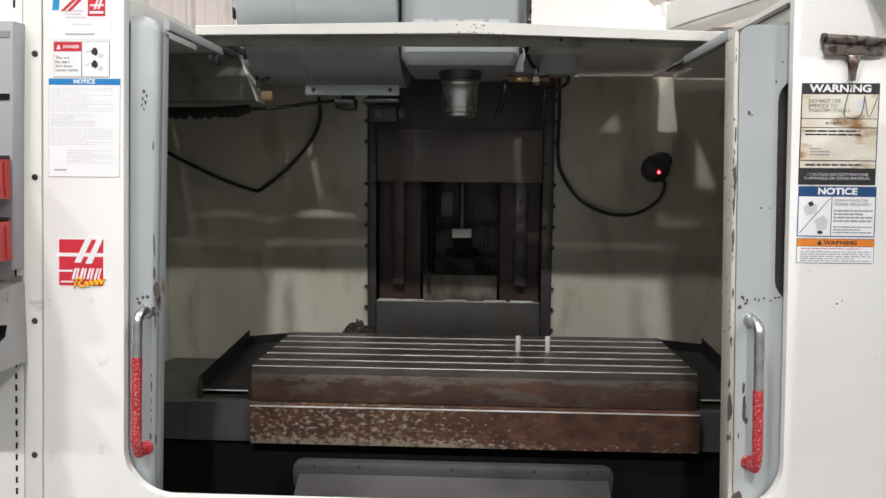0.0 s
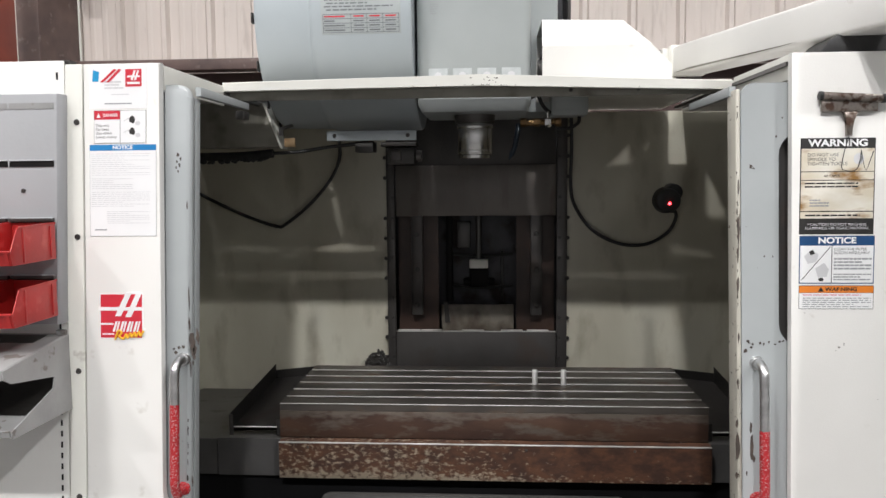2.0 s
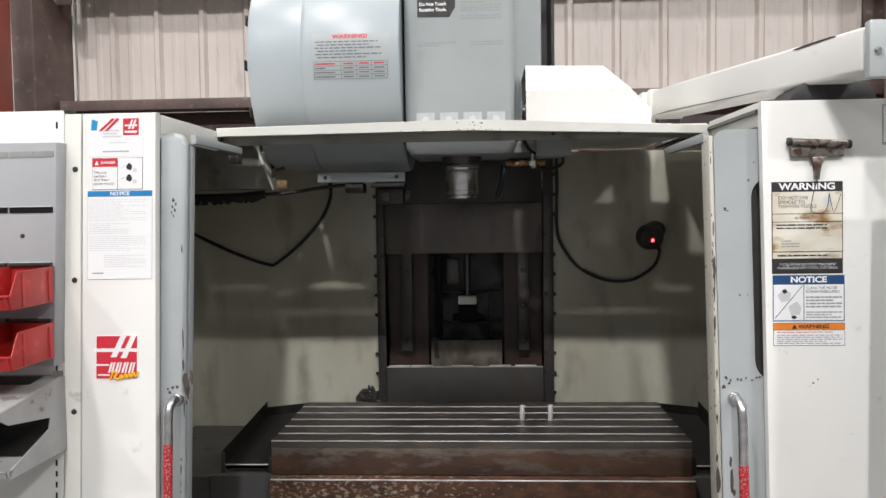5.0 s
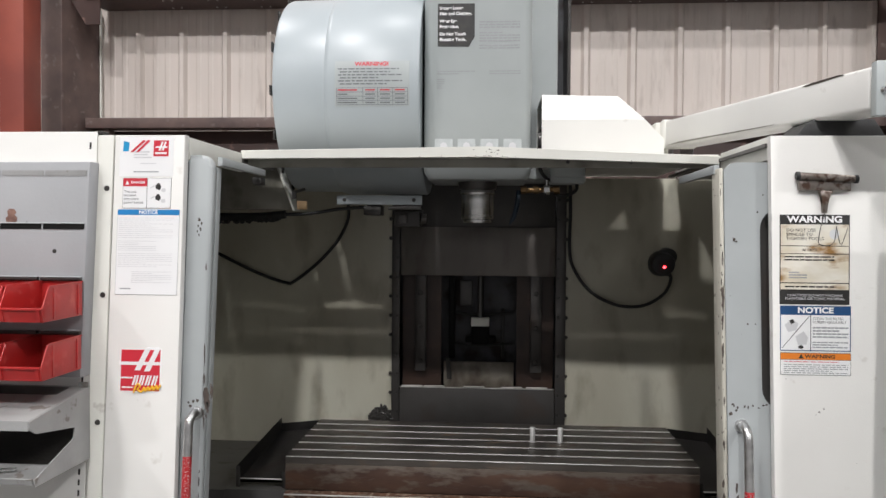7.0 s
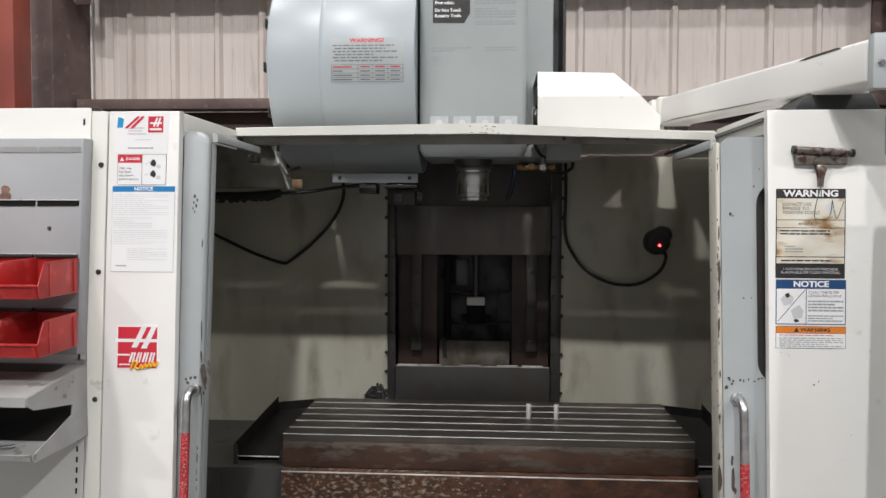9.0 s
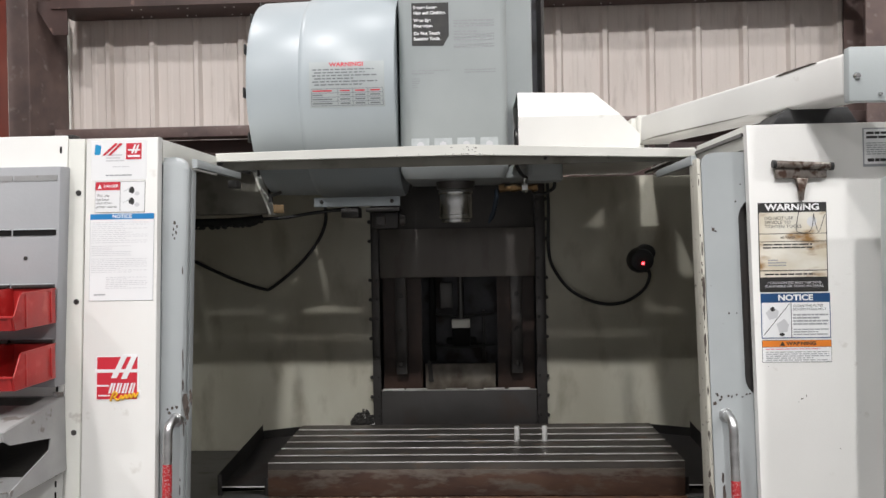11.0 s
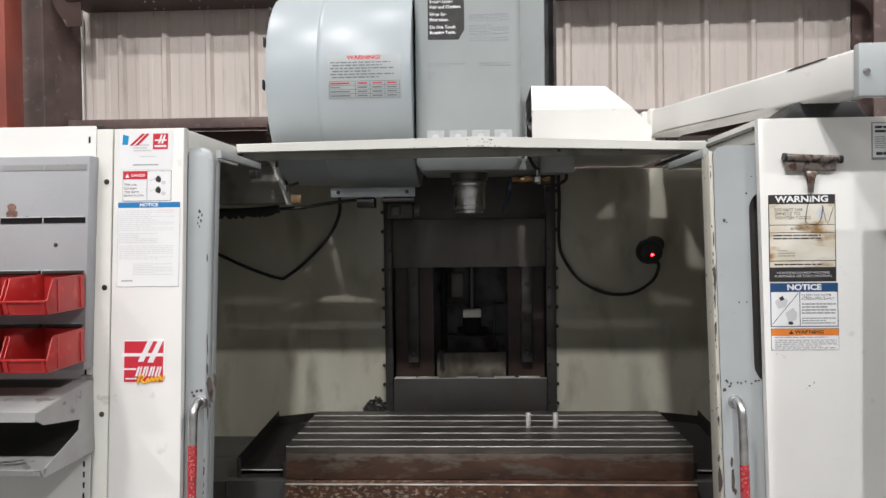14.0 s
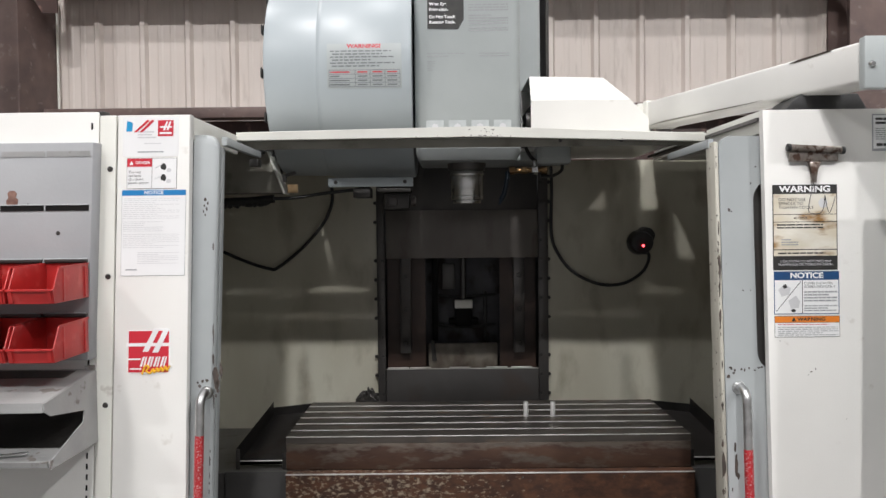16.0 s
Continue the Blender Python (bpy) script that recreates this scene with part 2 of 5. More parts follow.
FARWALL = surface("dim_grey_wall_sheet", (0.26, 0.26, 0.265), 0.6, scale=1, bump=0.03)
CEILING = surface("grey_roof_liner", (0.22, 0.22, 0.22), 0.7, scale=1, bump=0.03)
BOARD = surface("grey_louvre_board_enamel", (0.375, 0.38, 0.39), 0.38, second=(0.33, 0.335, 0.345), scale=5, spot=(0.13, 0.10, 0.09), spot_scale=26, spot_cut=(0.74, 0.76), bump=0.03)
SHELF = surface("worn_grey_shelf_enamel", (0.34, 0.34, 0.335), 0.42, second=(0.26, 0.26, 0.255), scale=8, spot=(0.20, 0.18, 0.165), spot_scale=28, spot_cut=(0.62, 0.68), bump=0.04)
REDLED = glow("red_signal_lens", (1.0, 0.03, 0.04), 14.0)


# ---- builders ----
def mesh_object(name, bm, material, smooth=False):
    me = bpy.data.meshes.new(name)
    bmesh.ops.recalc_face_normals(bm, faces=bm.faces)
    bm.to_mesh(me)
    bm.free()
    me.materials.append(material)
    if smooth:
        me.polygons.foreach_set("use_smooth", [True] * len(me.polygons))
        me.set_sharp_from_angle(angle=radians(38))
    return new(name, me)


def thing(name, label, category, at=(0, 0, 0), group="", kind=""):
    ob = new(name)
    ob.empty_display_size = 0.05
    ob.location = at
    return tagged(ob, label, category, group, kind)


def part(name, bm, material, parent, label="", smooth=True):
    ob = mesh_object(name, bm, material, smooth)
    up = parent
    world_at = Vector((0, 0, 0))
    while up is not None:
        world_at += up.location
        up = up.parent
    ob.parent = parent
    ob.location = -world_at
    return tagged(ob, label)


def solo(name, bm, material, label, category, group="", kind="", smooth=True):
    return tagged(mesh_object(name, bm, material, smooth), label, category, group, kind)


def box(x0, x1, y0, y1, z0, z1, bevel=0.0, seg=2, bm=None):
    made = bmesh.new()
    bmesh.ops.create_cube(made, size=1)
    for v in made.verts:
        v.co = Vector(((x0 + x1) / 2 + v.co.x * (x1 - x0), (y0 + y1) / 2 + v.co.y * (y1 - y0), (z0 + z1) / 2 + v.co.z * (z1 - z0)))
    if bevel:
        bmesh.ops.bevel(made, geom=made.edges[:], offset=bevel, segments=seg, affect="EDGES", profile=0.5)
    return joined(bm, made)


def joined(bm, made):
    if bm is None:
        return made
    me = bpy.data.meshes.new("scratch")
    made.to_mesh(me)
    made.free()
    bm.from_mesh(me)
    bpy.data.meshes.remove(me)
    return bm


def prism(points, d0, d1, axis="y", bevel=0.0, bm=None):
    """A closed outline pushed along an axis from d0 to d1."""
    made = bmesh.new()
    put = {"y": lambda a, b, d: (a, d, b), "x": lambda a, b, d: (d, a, b), "z": lambda a, b, d: (a, b, d)}[axis]
    front = [made.verts.new(put(a, b, d0)) for a, b in points]
    back = [made.verts.new(put(a, b, d1)) for a, b in points]
    f = made.faces.new(front)
    g = made.faces.new(back[::-1])
    n = len(points)
    for i in range(n):
        made.faces.new((front[i], front[(i + 1) % n], back[(i + 1) % n], back[i]))
    if bevel:
        edges = list(set(f.edges[:]) | set(g.edges[:]))
        bmesh.ops.bevel(made, geom=edges, offset=bevel, segments=2, affect="EDGES", profile=0.5)
    return joined(bm, made)


def rod(p, q, r, seg=16, r2=None, bm=None, bevel=0.0):
    made = bmesh.new()
    p, q = Vector(p), Vector(q)
    m = Matrix.Translation((p + q) / 2) @ (q - p).to_track_quat("Z", "Y").to_matrix().to_4x4()
    bmesh.ops.create_cone(made, cap_ends=True, segments=seg, radius1=r, radius2=r if r2 is None else r2, depth=(q - p).length, matrix=m)
    if bevel:
        caps = [e for e in made.edges if any(len(f.verts) > 4 for f in e.link_faces)]
        bmesh.ops.bevel(made, geom=caps, offset=bevel, segments=2, affect="EDGES", profile=0.5)
    return joined(bm, made)


def smooth_path(points, steps=8):
    pts = [Vector(p) for p in points]
    pts = [pts[0] * 2 - pts[1], *pts, pts[-1] * 2 - pts[-2]]
    out = []
    for i in range(1, len(pts) - 2):
        a, b, c, d = pts[i - 1:i + 3]
        for k in range(steps):
            t = k / steps
            out.append(0.5 * (2 * b + (c - a) * t + (2 * a - 5 * b + 4 * c - d) * t * t + (3 * b - a - 3 * c + d) * t ** 3))
    out.append(pts[-2])
    return out


def tube(points, r, seg=10, bm=None, steps=8):
    made = bmesh.new()
    pts = smooth_path(points, steps)
    side = Vector((0.13, 0.31, 0.94))
    rings = []
    for i, p in enumerate(pts):
        way = (pts[min(i + 1, len(pts) - 1)] - pts[max(i - 1, 0)]).normalized()
        side = (side - way * side.dot(way)).normalized()
        up = way.cross(side)
        rings.append([made.verts.new(p + r * (math.cos(a) * side + math.sin(a) * up)) for a in (2 * math.pi * k / seg for k in range(seg))])
    for a, b in zip(rings, rings[1:]):
        for k in range(seg):
            made.faces.new((a[k], a[(k + 1) % seg], b[(k + 1) % seg], b[k]))
    made.faces.new(rings[0][::-1])
    made.faces.new(rings[-1])
    return joined(bm, made)


def lean(bm, k, z0=1.79):
    for v in bm.verts:
        v.co.x += k * (z0 - v.co.z)
    return bm


def arc(cx, cz, r, a0, a1, n=8):
    return [(cx + r * math.cos(radians(a0 + (a1 - a0) * i / n)), cz + r * math.sin(radians(a0 + (a1 - a0) * i / n))) for i in range(n + 1)]


def screw(x, y, z, r, parent, material, name="screw"):
    bm = rod((x, y + 0.001, z), (x, y - r * 0.45, z), r, 12, r * 0.72)
    return part(name, bm, material, parent)


LEAN_L, LEAN_R = -0.040, 0.030

# ---- hall ----
# Floor, roof and these three walls are unseen; dark greys limit bounced light.
solo("floor", box(-12, 12, -14, 5.4, -0.1, 0), CONCRETE, "grey sealed concrete workshop floor", "floor", kind="structure", smooth=False)
solo("ceiling", box(-12, 12, -14, 5.4, 9.8, 9.9), CEILING, "unseen grey lined workshop roof", "ceiling", kind="structure", smooth=False)
solo("wall_west", box(-12.2, -12, -14, 5.4, 0, 9.8), FARWALL, "unseen plain grey workshop wall", "wall", kind="structure", smooth=False)
solo("wall_east", box(12, 12.2, -14, 5.4, 0, 9.8), FARWALL, "unseen plain grey workshop wall", "wall", kind="structure", smooth=False)
solo("wall_south", box(-12.2, 12.2, -14.2, -14, 0, 9.8), FARWALL, "unseen plain grey workshop wall", "wall", kind="structure", smooth=False)


def corrugated_sheet(x0, x1, y, z0, z1, first):
    """Trapezoid ribs 0.3045 apart with two low swages between them."""
    prof = [(x0, 0.0)]
    k = math.ceil((x0 - first) / 0.3045)
    while first + k * 0.3045 < x1 - 0.05:
        c = first + k * 0.3045
        prof += [(c - 0.032, 0.0), (c - 0.014, 0.032), (c + 0.014, 0.032), (c + 0.032, 0.0)]
        for s in (0.11, 0.195):
            prof += [(c + s - 0.022, 0.0), (c + s - 0.010, 0.004), (c + s + 0.010, 0.004), (c + s + 0.022, 0.0)]
        k += 1
    prof = sorted(p for p in prof if x0 <= p[0] <= x1) + [(x1, 0.0)]
    bm = bmesh.new()
    low = [bm.verts.new((a, y - b, z0)) for a, b in prof]
    high = [bm.verts.new((a, y - b, z1)) for a, b in prof]
    for i in range(len(prof) - 1):
        bm.faces.new((low[i], low[i + 1], high[i + 1], high[i]))
    back = [bm.verts.new((a, y - b + 0.006, z1)) for a, b in prof]
    for i in range(len(prof) - 1):
        bm.faces.new((high[i], high[i + 1], back[i + 1], back[i]))
    return bm


solo("wall_north", corrugated_sheet(-12.0, 12.0, 4.97, 0.0, 9.8, 0.001), PANELWALL, "ivory ribbed metal sheet wall of the workshop", "wall", kind="structure", smooth=False)
solo("wall_north_backing", box(-12.2, 12.2, 5.3, 5.45, 0, 9.8), PANELWALL, "outer skin behind the ribbed sheet wall", "wall", kind="structure", smooth=False)


def c_purlin(x0, x1, z0, z1):
    f, w = 4.65, 4.936
    pts = [(w, z0), (w, z1), (f, z1), (f, z1 - 0.03), (f + 0.01, z1 - 0.03), (f + 0.01, z1 - 0.008), (w - 0.01, z1 - 0.008), (w - 0.01, z0 + 0.008), (f + 0.01, z0 + 0.008), (f + 0.01, z0 + 0.072), (f, z0 + 0.072), (f, z0)]
    return prism(pts, x0, x1, "x")


girt = solo("wall_girt", c_purlin(-2.66, 2.46, 3.070, 3.30), IRON, "red-oxide steel girt running along the ribbed wall", "girt", kind="structure", smooth=False)
solo("wall_girt", c_purlin(-12, -2.93, 3.070, 3.30), DUSTIRON, "dusty steel girt of the next wall bay", "girt", kind="structure", smooth=False)
solo("wall_girt", c_purlin(2.72, 12, 3.070, 3.30), IRON, "red-oxide steel girt of the next wall bay", "girt", kind="structure", smooth=False)
for k in range(-8, 9):
    for y, dx in ((4.72, -0.03), (4.72, 0.03), (4.88, -0.03), (4.88, 0.03)):
        if (k * 5 + int(y * 100)) % 4:
            part("bolt", rod((k * 0.3045 + dx, y, 3.071), (k * 0.3045 + dx, y, 3.066), 0.007, 8, 0.005), CHROME, girt)


def wide_flange(x, y, w, d):
    """An upright H section."""
    t = 0.014
    pts = [(x - w / 2, y), (x + w / 2, y), (x + w / 2, y + t), (x + t / 2, y + t), (x + t / 2, y + d - t), (x + w / 2, y + d - t), (x + w / 2, y + d), (x - w / 2, y + d), (x - w / 2, y + d - t), (x - t / 2, y + d - t), (x - t / 2, y + t), (x - w / 2, y + t)]
    return prism(pts, 0.0, 9.8, "z")


solo("steel_column", prism([(-2.922, 4.60), (-2.781, 4.60), (-2.706, 4.936), (-2.720, 4.936), (-2.794, 4.614), (-2.922, 4.614)], 0.0, 9.8, "z"), DUSTIRON, "dusty brown steel column beside the ribbed wall", "column", smooth=False)
solo("steel_column", wide_flange(2.585, 4.64, 0.26, 0.295), DUSTIRON, "dusty brown steel column beside the ribbed wall", "column", smooth=False)
solo("red_post", box(-2.873, -2.722, 4.10, 4.275, 0, 6.0, 0.006), REDCOL, "red painted square steel post in front of the wall", "post")
solo("girt_clip", prism([(-2.755, 3.068), (-2.755, 3.125), (-2.662, 3.125), (-2.662, 3.068), (-2.56, 3.068), (-2.56, 2.905), (-2.655, 2.905)], 4.662, 4.672), IRON, "dark steel clip plate holding the girt", "clip", kind="structure", smooth=False)
solo("wall_trim", box(-2.703, -2.690, 4.925, 4.936, 0.0, 3.068, 0.001), CREAM, "pale narrow trim strip beside the column", "trim", kind="structure")
solo("steel_beam", box(-2.71, 4.2, 4.75, 4.89, 2.243, 2.311, 0.004), DUSTIRON, "brown rusty steel beam lying level behind the machine", "beam")
# Dark sheet added to stand for the shade below the beam.
solo("beam_shade_sheet", box(-2.69, 4.2, 4.90, 4.93, 1.75, 2.24, 0.002), IRON, "dark sheet standing for the shade below the rusty beam", "girt", kind="structure")
for sx in (-2.6, 0.6, 4.0):
    solo("beam_leg", box(sx - 0.04, sx + 0.04, 4.78, 4.86, 0, 2.243, 0.004), DUSTIRON, "brown steel leg carrying the rusty beam", "leg")

# ---- machine enclosure ----
ENC = thing("machine_enclosure", "white sheet-metal enclosure of a milling machine with scuffed paint", "machine enclosure", (0, 2.2, 0))
Y0 = 1.570
outline = [(-0.881, 0.10), (-0.881, 1.797), (-0.706, 1.797)]
corner_l = arc(-0.740 + 0.105, 0.817, 0.105, 180, 270, 10)
corner_r = arc(0.684 - 0.105, 0.817, 0.105, 270, 360, 10)
outline += corner_l + corner_r + [(0.657, 1.79), (0.657, 1.79 + 0.003), (1.60, 1.793), (1.60, 0.10)]
outline[0] = (-0.950, 0.10)
part("front_panel", prism(outline, Y0, Y0 + 0.022, bevel=0.003), WHITE, ENC)
part("corner_flange", lean(box(-0.924, -0.884, Y0 - 0.001, Y0 + 0.03, 0.12, 1.797, 0.003), LEAN_L), CREAM, ENC)
for z in (1.669, 1.411, 1.10, 0.80, 0.45):
    screw(-0.897 + LEAN_L * (1.79 - z) * 1.1, Y0 - 0.001, z, 0.0075, ENC, DARK)
for side, (a, b) in {"l": (-0.717, -0.707), "r": (0.662, 0.672)}.items():
    part("jamb", box(a, b, Y0 + 0.024, 1.985, 1.740, 1.795, 0.002), CREAM, ENC)
part("top_cover", box(-1.16, -0.719, Y0 + 0.024, 2.90, 1.782, 1.794, 0.002), WHITE, ENC)
# The hole left between these covers is added to throw a light patch.
part("top_cover", box(0.674, 1.60, Y0 + 0.024, 2.60, 1.780, 1.792, 0.002), WHITE, ENC)
part("top_cover", box(0.740, 1.60, 2.602, 2.86, 1.780, 1.792, 0.002), WHITE, ENC)
# Baffles added beside the hole so that mainly one lamp shines through.
part("light_baffle", box(0.664, 0.668, 2.60, 2.80, 1.799, 1.965), SLATE, ENC)
part("light_baffle", box(0.7365, 0.7395, 2.60, 2.80, 1.793, 1.93), SLATE, ENC)
# Unseen strips added under the roof joints to stop light leaking in.
part("roof_leak_strip", box(0.655, 0.680, Y0 + 0.03, 2.62, 1.770, 1.7785), SLATE, ENC)
part("roof_leak_strip", box(-0.716, -0.702, 1.98, 2.90, 1.770, 1.7805), SLATE, ENC)
part("roof_sheet", box(-1.16, -0.682, 2.09, 2.90, 1.7955, 1.80), CREAM, ENC)
# roof sheet with a slightly raised middle
edge = [(-0.709, 1.778), (-0.709, 1.803), (0.0, 1.814), (0.659, 1.787), (0.659, 1.762), (0.0, 1.784)]
part("roof_lip", prism(edge, 1.976, 1.990, bevel=0.002), CREAM, ENC)
part("roof_sheet", box(-0.709, 0.659, 1.992, 2.085, 1.786, 1.792), CREAM, ENC)
part("roof_sheet", box(0.262, 0.668, 2.087, 2.90, 1.7935, 1.798), CREAM, ENC)
# Added to close roof gaps against light; darker than CREAM for their shaded undersides.
part("roof_sheet", box(-0.680, -0.206, 2.087, 2.196, 1.7935, 1.798), DUCTPAINT, ENC)
part("roof_sheet", box(-0.204, 0.260, 2.087, 2.168, 1.7935, 1.798), DUCTPAINT, ENC)
part("roof_sheet", box(-0.680, -0.405, 2.690, 2.868, 1.7935, 1.798), DUCTPAINT, ENC)
part("roof_flange", box(-0.70, 0.65, 2.01, 2.016, 1.756, 1.783), DUCTPAINT, ENC, "grimy bolted flange under the roof edge")
for x in (0.24, 0.42, 0.60):
    screw(x, 2.01, 1.773, 0.006, ENC, DARK, "bolt")
part("back_wall", box(-1.16, -0.384, 2.870, 2.882, 0.30, 1.785), INNER, ENC, "oil-stained pale inner back wall")
part("back_wall", box(0.312, 1.16, 2.870, 2.882, 0.30, 1.785), INNER, ENC, "oil-stained pale inner back wall")
part("side_wall", box(-1.172, -1.162, 1.64, 2.90, 0.10, 1.78), INNER, ENC)
part("side_wall", box(1.162, 1.172, 1.64, 2.90, 0.10, 1.78), INNER, ENC)
part("outer_side", box(1.602, 1.61, Y0, 2.90, 0.10, 1.79), WHITE, ENC)
part("chip_pan", box(-1.16, 1.16, 1.60, 2.868, 0.28, 0.30), SHADEBLACK, ENC, "chip pan, the pit's shade put into its black")
def cowl_shell():
    """A sheet cowl: upright front, then a face leaning back, the outer end cut off aslant."""
    bm = bmesh.new()
    low = [(0.175, 2.20, 1.794), (0.551, 2.20, 1.794), (0.551, 2.20, 1.862), (0.492, 2.20, 1.922), (0.175, 2.20, 1.922)]
    ridge = [(0.178, 2.275, 2.012), (0.420, 2.275, 2.006)]
    back = [(0.175, 2.56, 1.794), (0.551, 2.56, 1.794), (0.551, 2.56, 1.862), (0.420, 2.56, 2.006), (0.178, 2.56, 2.012)]
    a, r, b = ([bm.verts.new(p) for p in q] for q in (low, ridge, back))
    for f in ((a[0], a[1], a[2], a[3], a[4]), (a[4], a[3], r[1], r[0]), (a[1], b[1], b[2], a[2]), (a[2], b[2], b[3], r[1], a[3]), (r[0], r[1], b[3], b[4]), (b[0], b[4], b[3], b[2], b[1]), (a[0], b[0], b[1], a[1])):
        bm.faces.new(f)
    return bm


part("cowl", cowl_shell(), WHITE, ENC, "white sheet cowl on the roof", smooth=False)
# Near-black sheet stands for the shade inside the open cowl.
part("cowl_shade", box(0.182, 0.19, 2.21, 2.55, 1.80, 1.92), SHADEBLACK, ENC)
part("cowl_bracket", rod((0.168, 2.30, 1.87), (0.30, 2.30, 1.87), 0.028, 18), SLATE, ENC)

# ---- doors ----
def rounded_top(x0, x1, z0, z1, r, inner_right):
    if inner_right:
        return [(x0, z0), (x0, z1), *arc(x1 - r, z1 - r, r, 90, 0, 6), (x1, z0)]
    return [(x1, z0), (x1, z1), *arc(x0 + r, z1 - r, r, 90, 180, 6), (x0, z0)]


def handle(parent, x, k, label, red=1.03):
    def at(z, y):
        return (x + k * (1.79 - z), y, z)
    tip = 1.599
    top = tube([at(1.122, tip), at(1.124, 1.575), at(1.112, 1.553), at(1.09, 1.549), at(1.06, 1.549), at(red, 1.549)], 0.0105, 14)
    low = tube([at(red, 1.549), at(red - 0.03, 1.549), at(0.86, 1.549), at(0.835, 1.552), at(0.813, 1.563), at(0.811, 1.58), at(0.811, tip)], 0.0108, 14)
    h = part("handle", top, CHROME, parent, label)
    part("grip", low, REDPAINT, h, "chipped red paint on the lower grip")
    for z in (1.122, 0.811):
        part("boss", rod(at(z, 1.601), at(z, 1.594), 0.017, 18, 0.014), CHROME if z > 1 else REDPAINT, h)


DL = thing("machine_door", "blue-grey sliding machine door pushed open with chipped edges", "machine door", (-0.7, 1.61, 0.72), group="sliding machine doors")
part("door_skin", lean(prism(rounded_top(-1.10, -0.648, 0.66, 1.752, 0.03, True), 1.600, 1.628, bevel=0.011), LEAN_L), GREY, DL)
part("seal", lean(box(-0.712, -0.7075, 1.5965, 1.5995, 0.70, 1.735), LEAN_L), RUBBER, DL)
part("edge_return", lean(box(-0.660, -0.648, 1.630, 1.66, 0.66, 1.725, 0.002), LEAN_L), GREY, DL)
part("top_rail", prism([(1.632, 1.729), (1.632, 1.750), (1.985, 1.747), (1.985, 1.729)], -0.652, -0.638, "x", bevel=0.002), GREY, DL)
part("rail_hook", box(-0.66, -0.635, 1.93, 1.975, 1.700, 1.722, 0.003), DARK, DL)
handle(DL, -0.6640, LEAN_L, "chrome pull handle")
DR = thing("machine_door", "blue-grey sliding machine door pushed open, dark window behind its edge", "machine door", (0.7, 1.61, 0.72), group="sliding machine doors")
win = [(0.75, 1.16), *arc(0.69, 1.21, 0.05, 270, 180, 6), *arc(0.69, 1.58, 0.05, 180, 90, 6), (0.75, 1.63)]
skin = [(1.10, 0.66), (0.560, 0.66), *arc(0.59, 1.705, 0.03, 180, 90, 6), (1.10, 1.735), (1.10, 1.63), *reversed(win), (1.10, 1.16)]
part("door_skin", lean(prism(skin, 1.600, 1.612), LEAN_R), GREY, DR)
part("window", lean(box(0.60, 1.10, 1.616, 1.622, 1.12, 1.66), LEAN_R), SLATE, DR, "dark scratched window")
part("edge_return", lean(box(0.549, 0.559, 1.599, 1.66, 0.66, 1.722, 0.003), LEAN_R), DOOREDGE, DR, "cream edge with chipped paint")
part("top_rail", prism([(1.632, 1.710), (1.632, 1.732), (1.985, 1.728), (1.985, 1.709)], 0.548, 0.562, "x", bevel=0.002), GREY, DR)
handle(DR, 0.5920, LEAN_R, "chrome pull handle", 0.985)

# ---- column and way cover ----
COL = thing("machine_column", "dark grey steel column cover with bolted edge strips", "machine column", (-0.04, 2.95, 0.3))
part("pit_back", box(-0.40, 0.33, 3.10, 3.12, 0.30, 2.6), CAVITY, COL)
part("cavity_rib", box(-0.165, -0.140, 3.04, 3.098, 1.03, 1.95, 0.003), SHADEBLACK, COL)
part("cavity_rib", box(0.060, 0.072, 3.06, 3.098, 1.03, 1.24, 0.003), DARK, COL)
part("cavity_cover", box(-0.120, -0.065, 3.085, 3.099, 1.25, 1.36, 0.004), APRON, COL, "grey bearing cover at the back of the cavity")
part("column_side", box(-0.396, -0.384, 2.884, 3.10, 0.30, 2.6), DARK, COL)
part("column_side", box(0.312, 0.324, 2.884, 3.10, 0.30, 2.6), DARK, COL)
for a, b in ((-0.384, -0.352), (0.272, 0.312)):
    part("edge_strip", box(a, b, 2.855, 2.867, 0.74, 1.80, 0.002), SLATE, COL)
for i in range(12):
    z = 0.84 + i * 0.078
    for x in (-0.389, -0.362, 0.282, 0.314):
        if (i * 7 + int(abs(x) * 1000)) % 5:
            screw(x, 2.855, z, 0.0075, COL, DARK, "bolt")
part("lower_cover", box(-0.350, 0.270, 2.845, 2.862, 0.55, 0.945, 0.003), SLATE, COL, "slate grey lower cover plate")
for x in (-0.30, -0.21, -0.05, 0.10, 0.20):
    part("clip", box(x - 0.042, x + 0.042, 2.841, 2.855, 0.9455, 0.9510, 0.001), EDGE, COL)
part("cover_edge", box(-0.350, 0.270, 2.842, 2.8445, 0.9430, 0.9462, 0.0005), EDGE, COL, "worn top edge with its highlight painted pale")
for x in (-0.272, 0.197):
    part("guide_rail", box(x - 0.022, x + 0.022, 2.90, 2.93, 1.0, 1.95, 0.003), SLATE, COL)
    for z in (1.04, 1.18, 1.32):
        screw(x, 2.90, z, 0.011, COL, DARK, "rail_bolt")
part("inner_plate", box(-0.350, -0.19, 2.95, 2.96, 0.6, 2.0), DARKBROWN, COL)
part("inner_plate", box(0.12, 0.27, 2.95, 2.96, 0.6, 2.0), DARKBROWN, COL)
part("sump_plate", box(-0.18, 0.11, 2.96, 2.98, 0.90, 1.03, 0.003), SUMP, COL, "pale dirty sump plate")
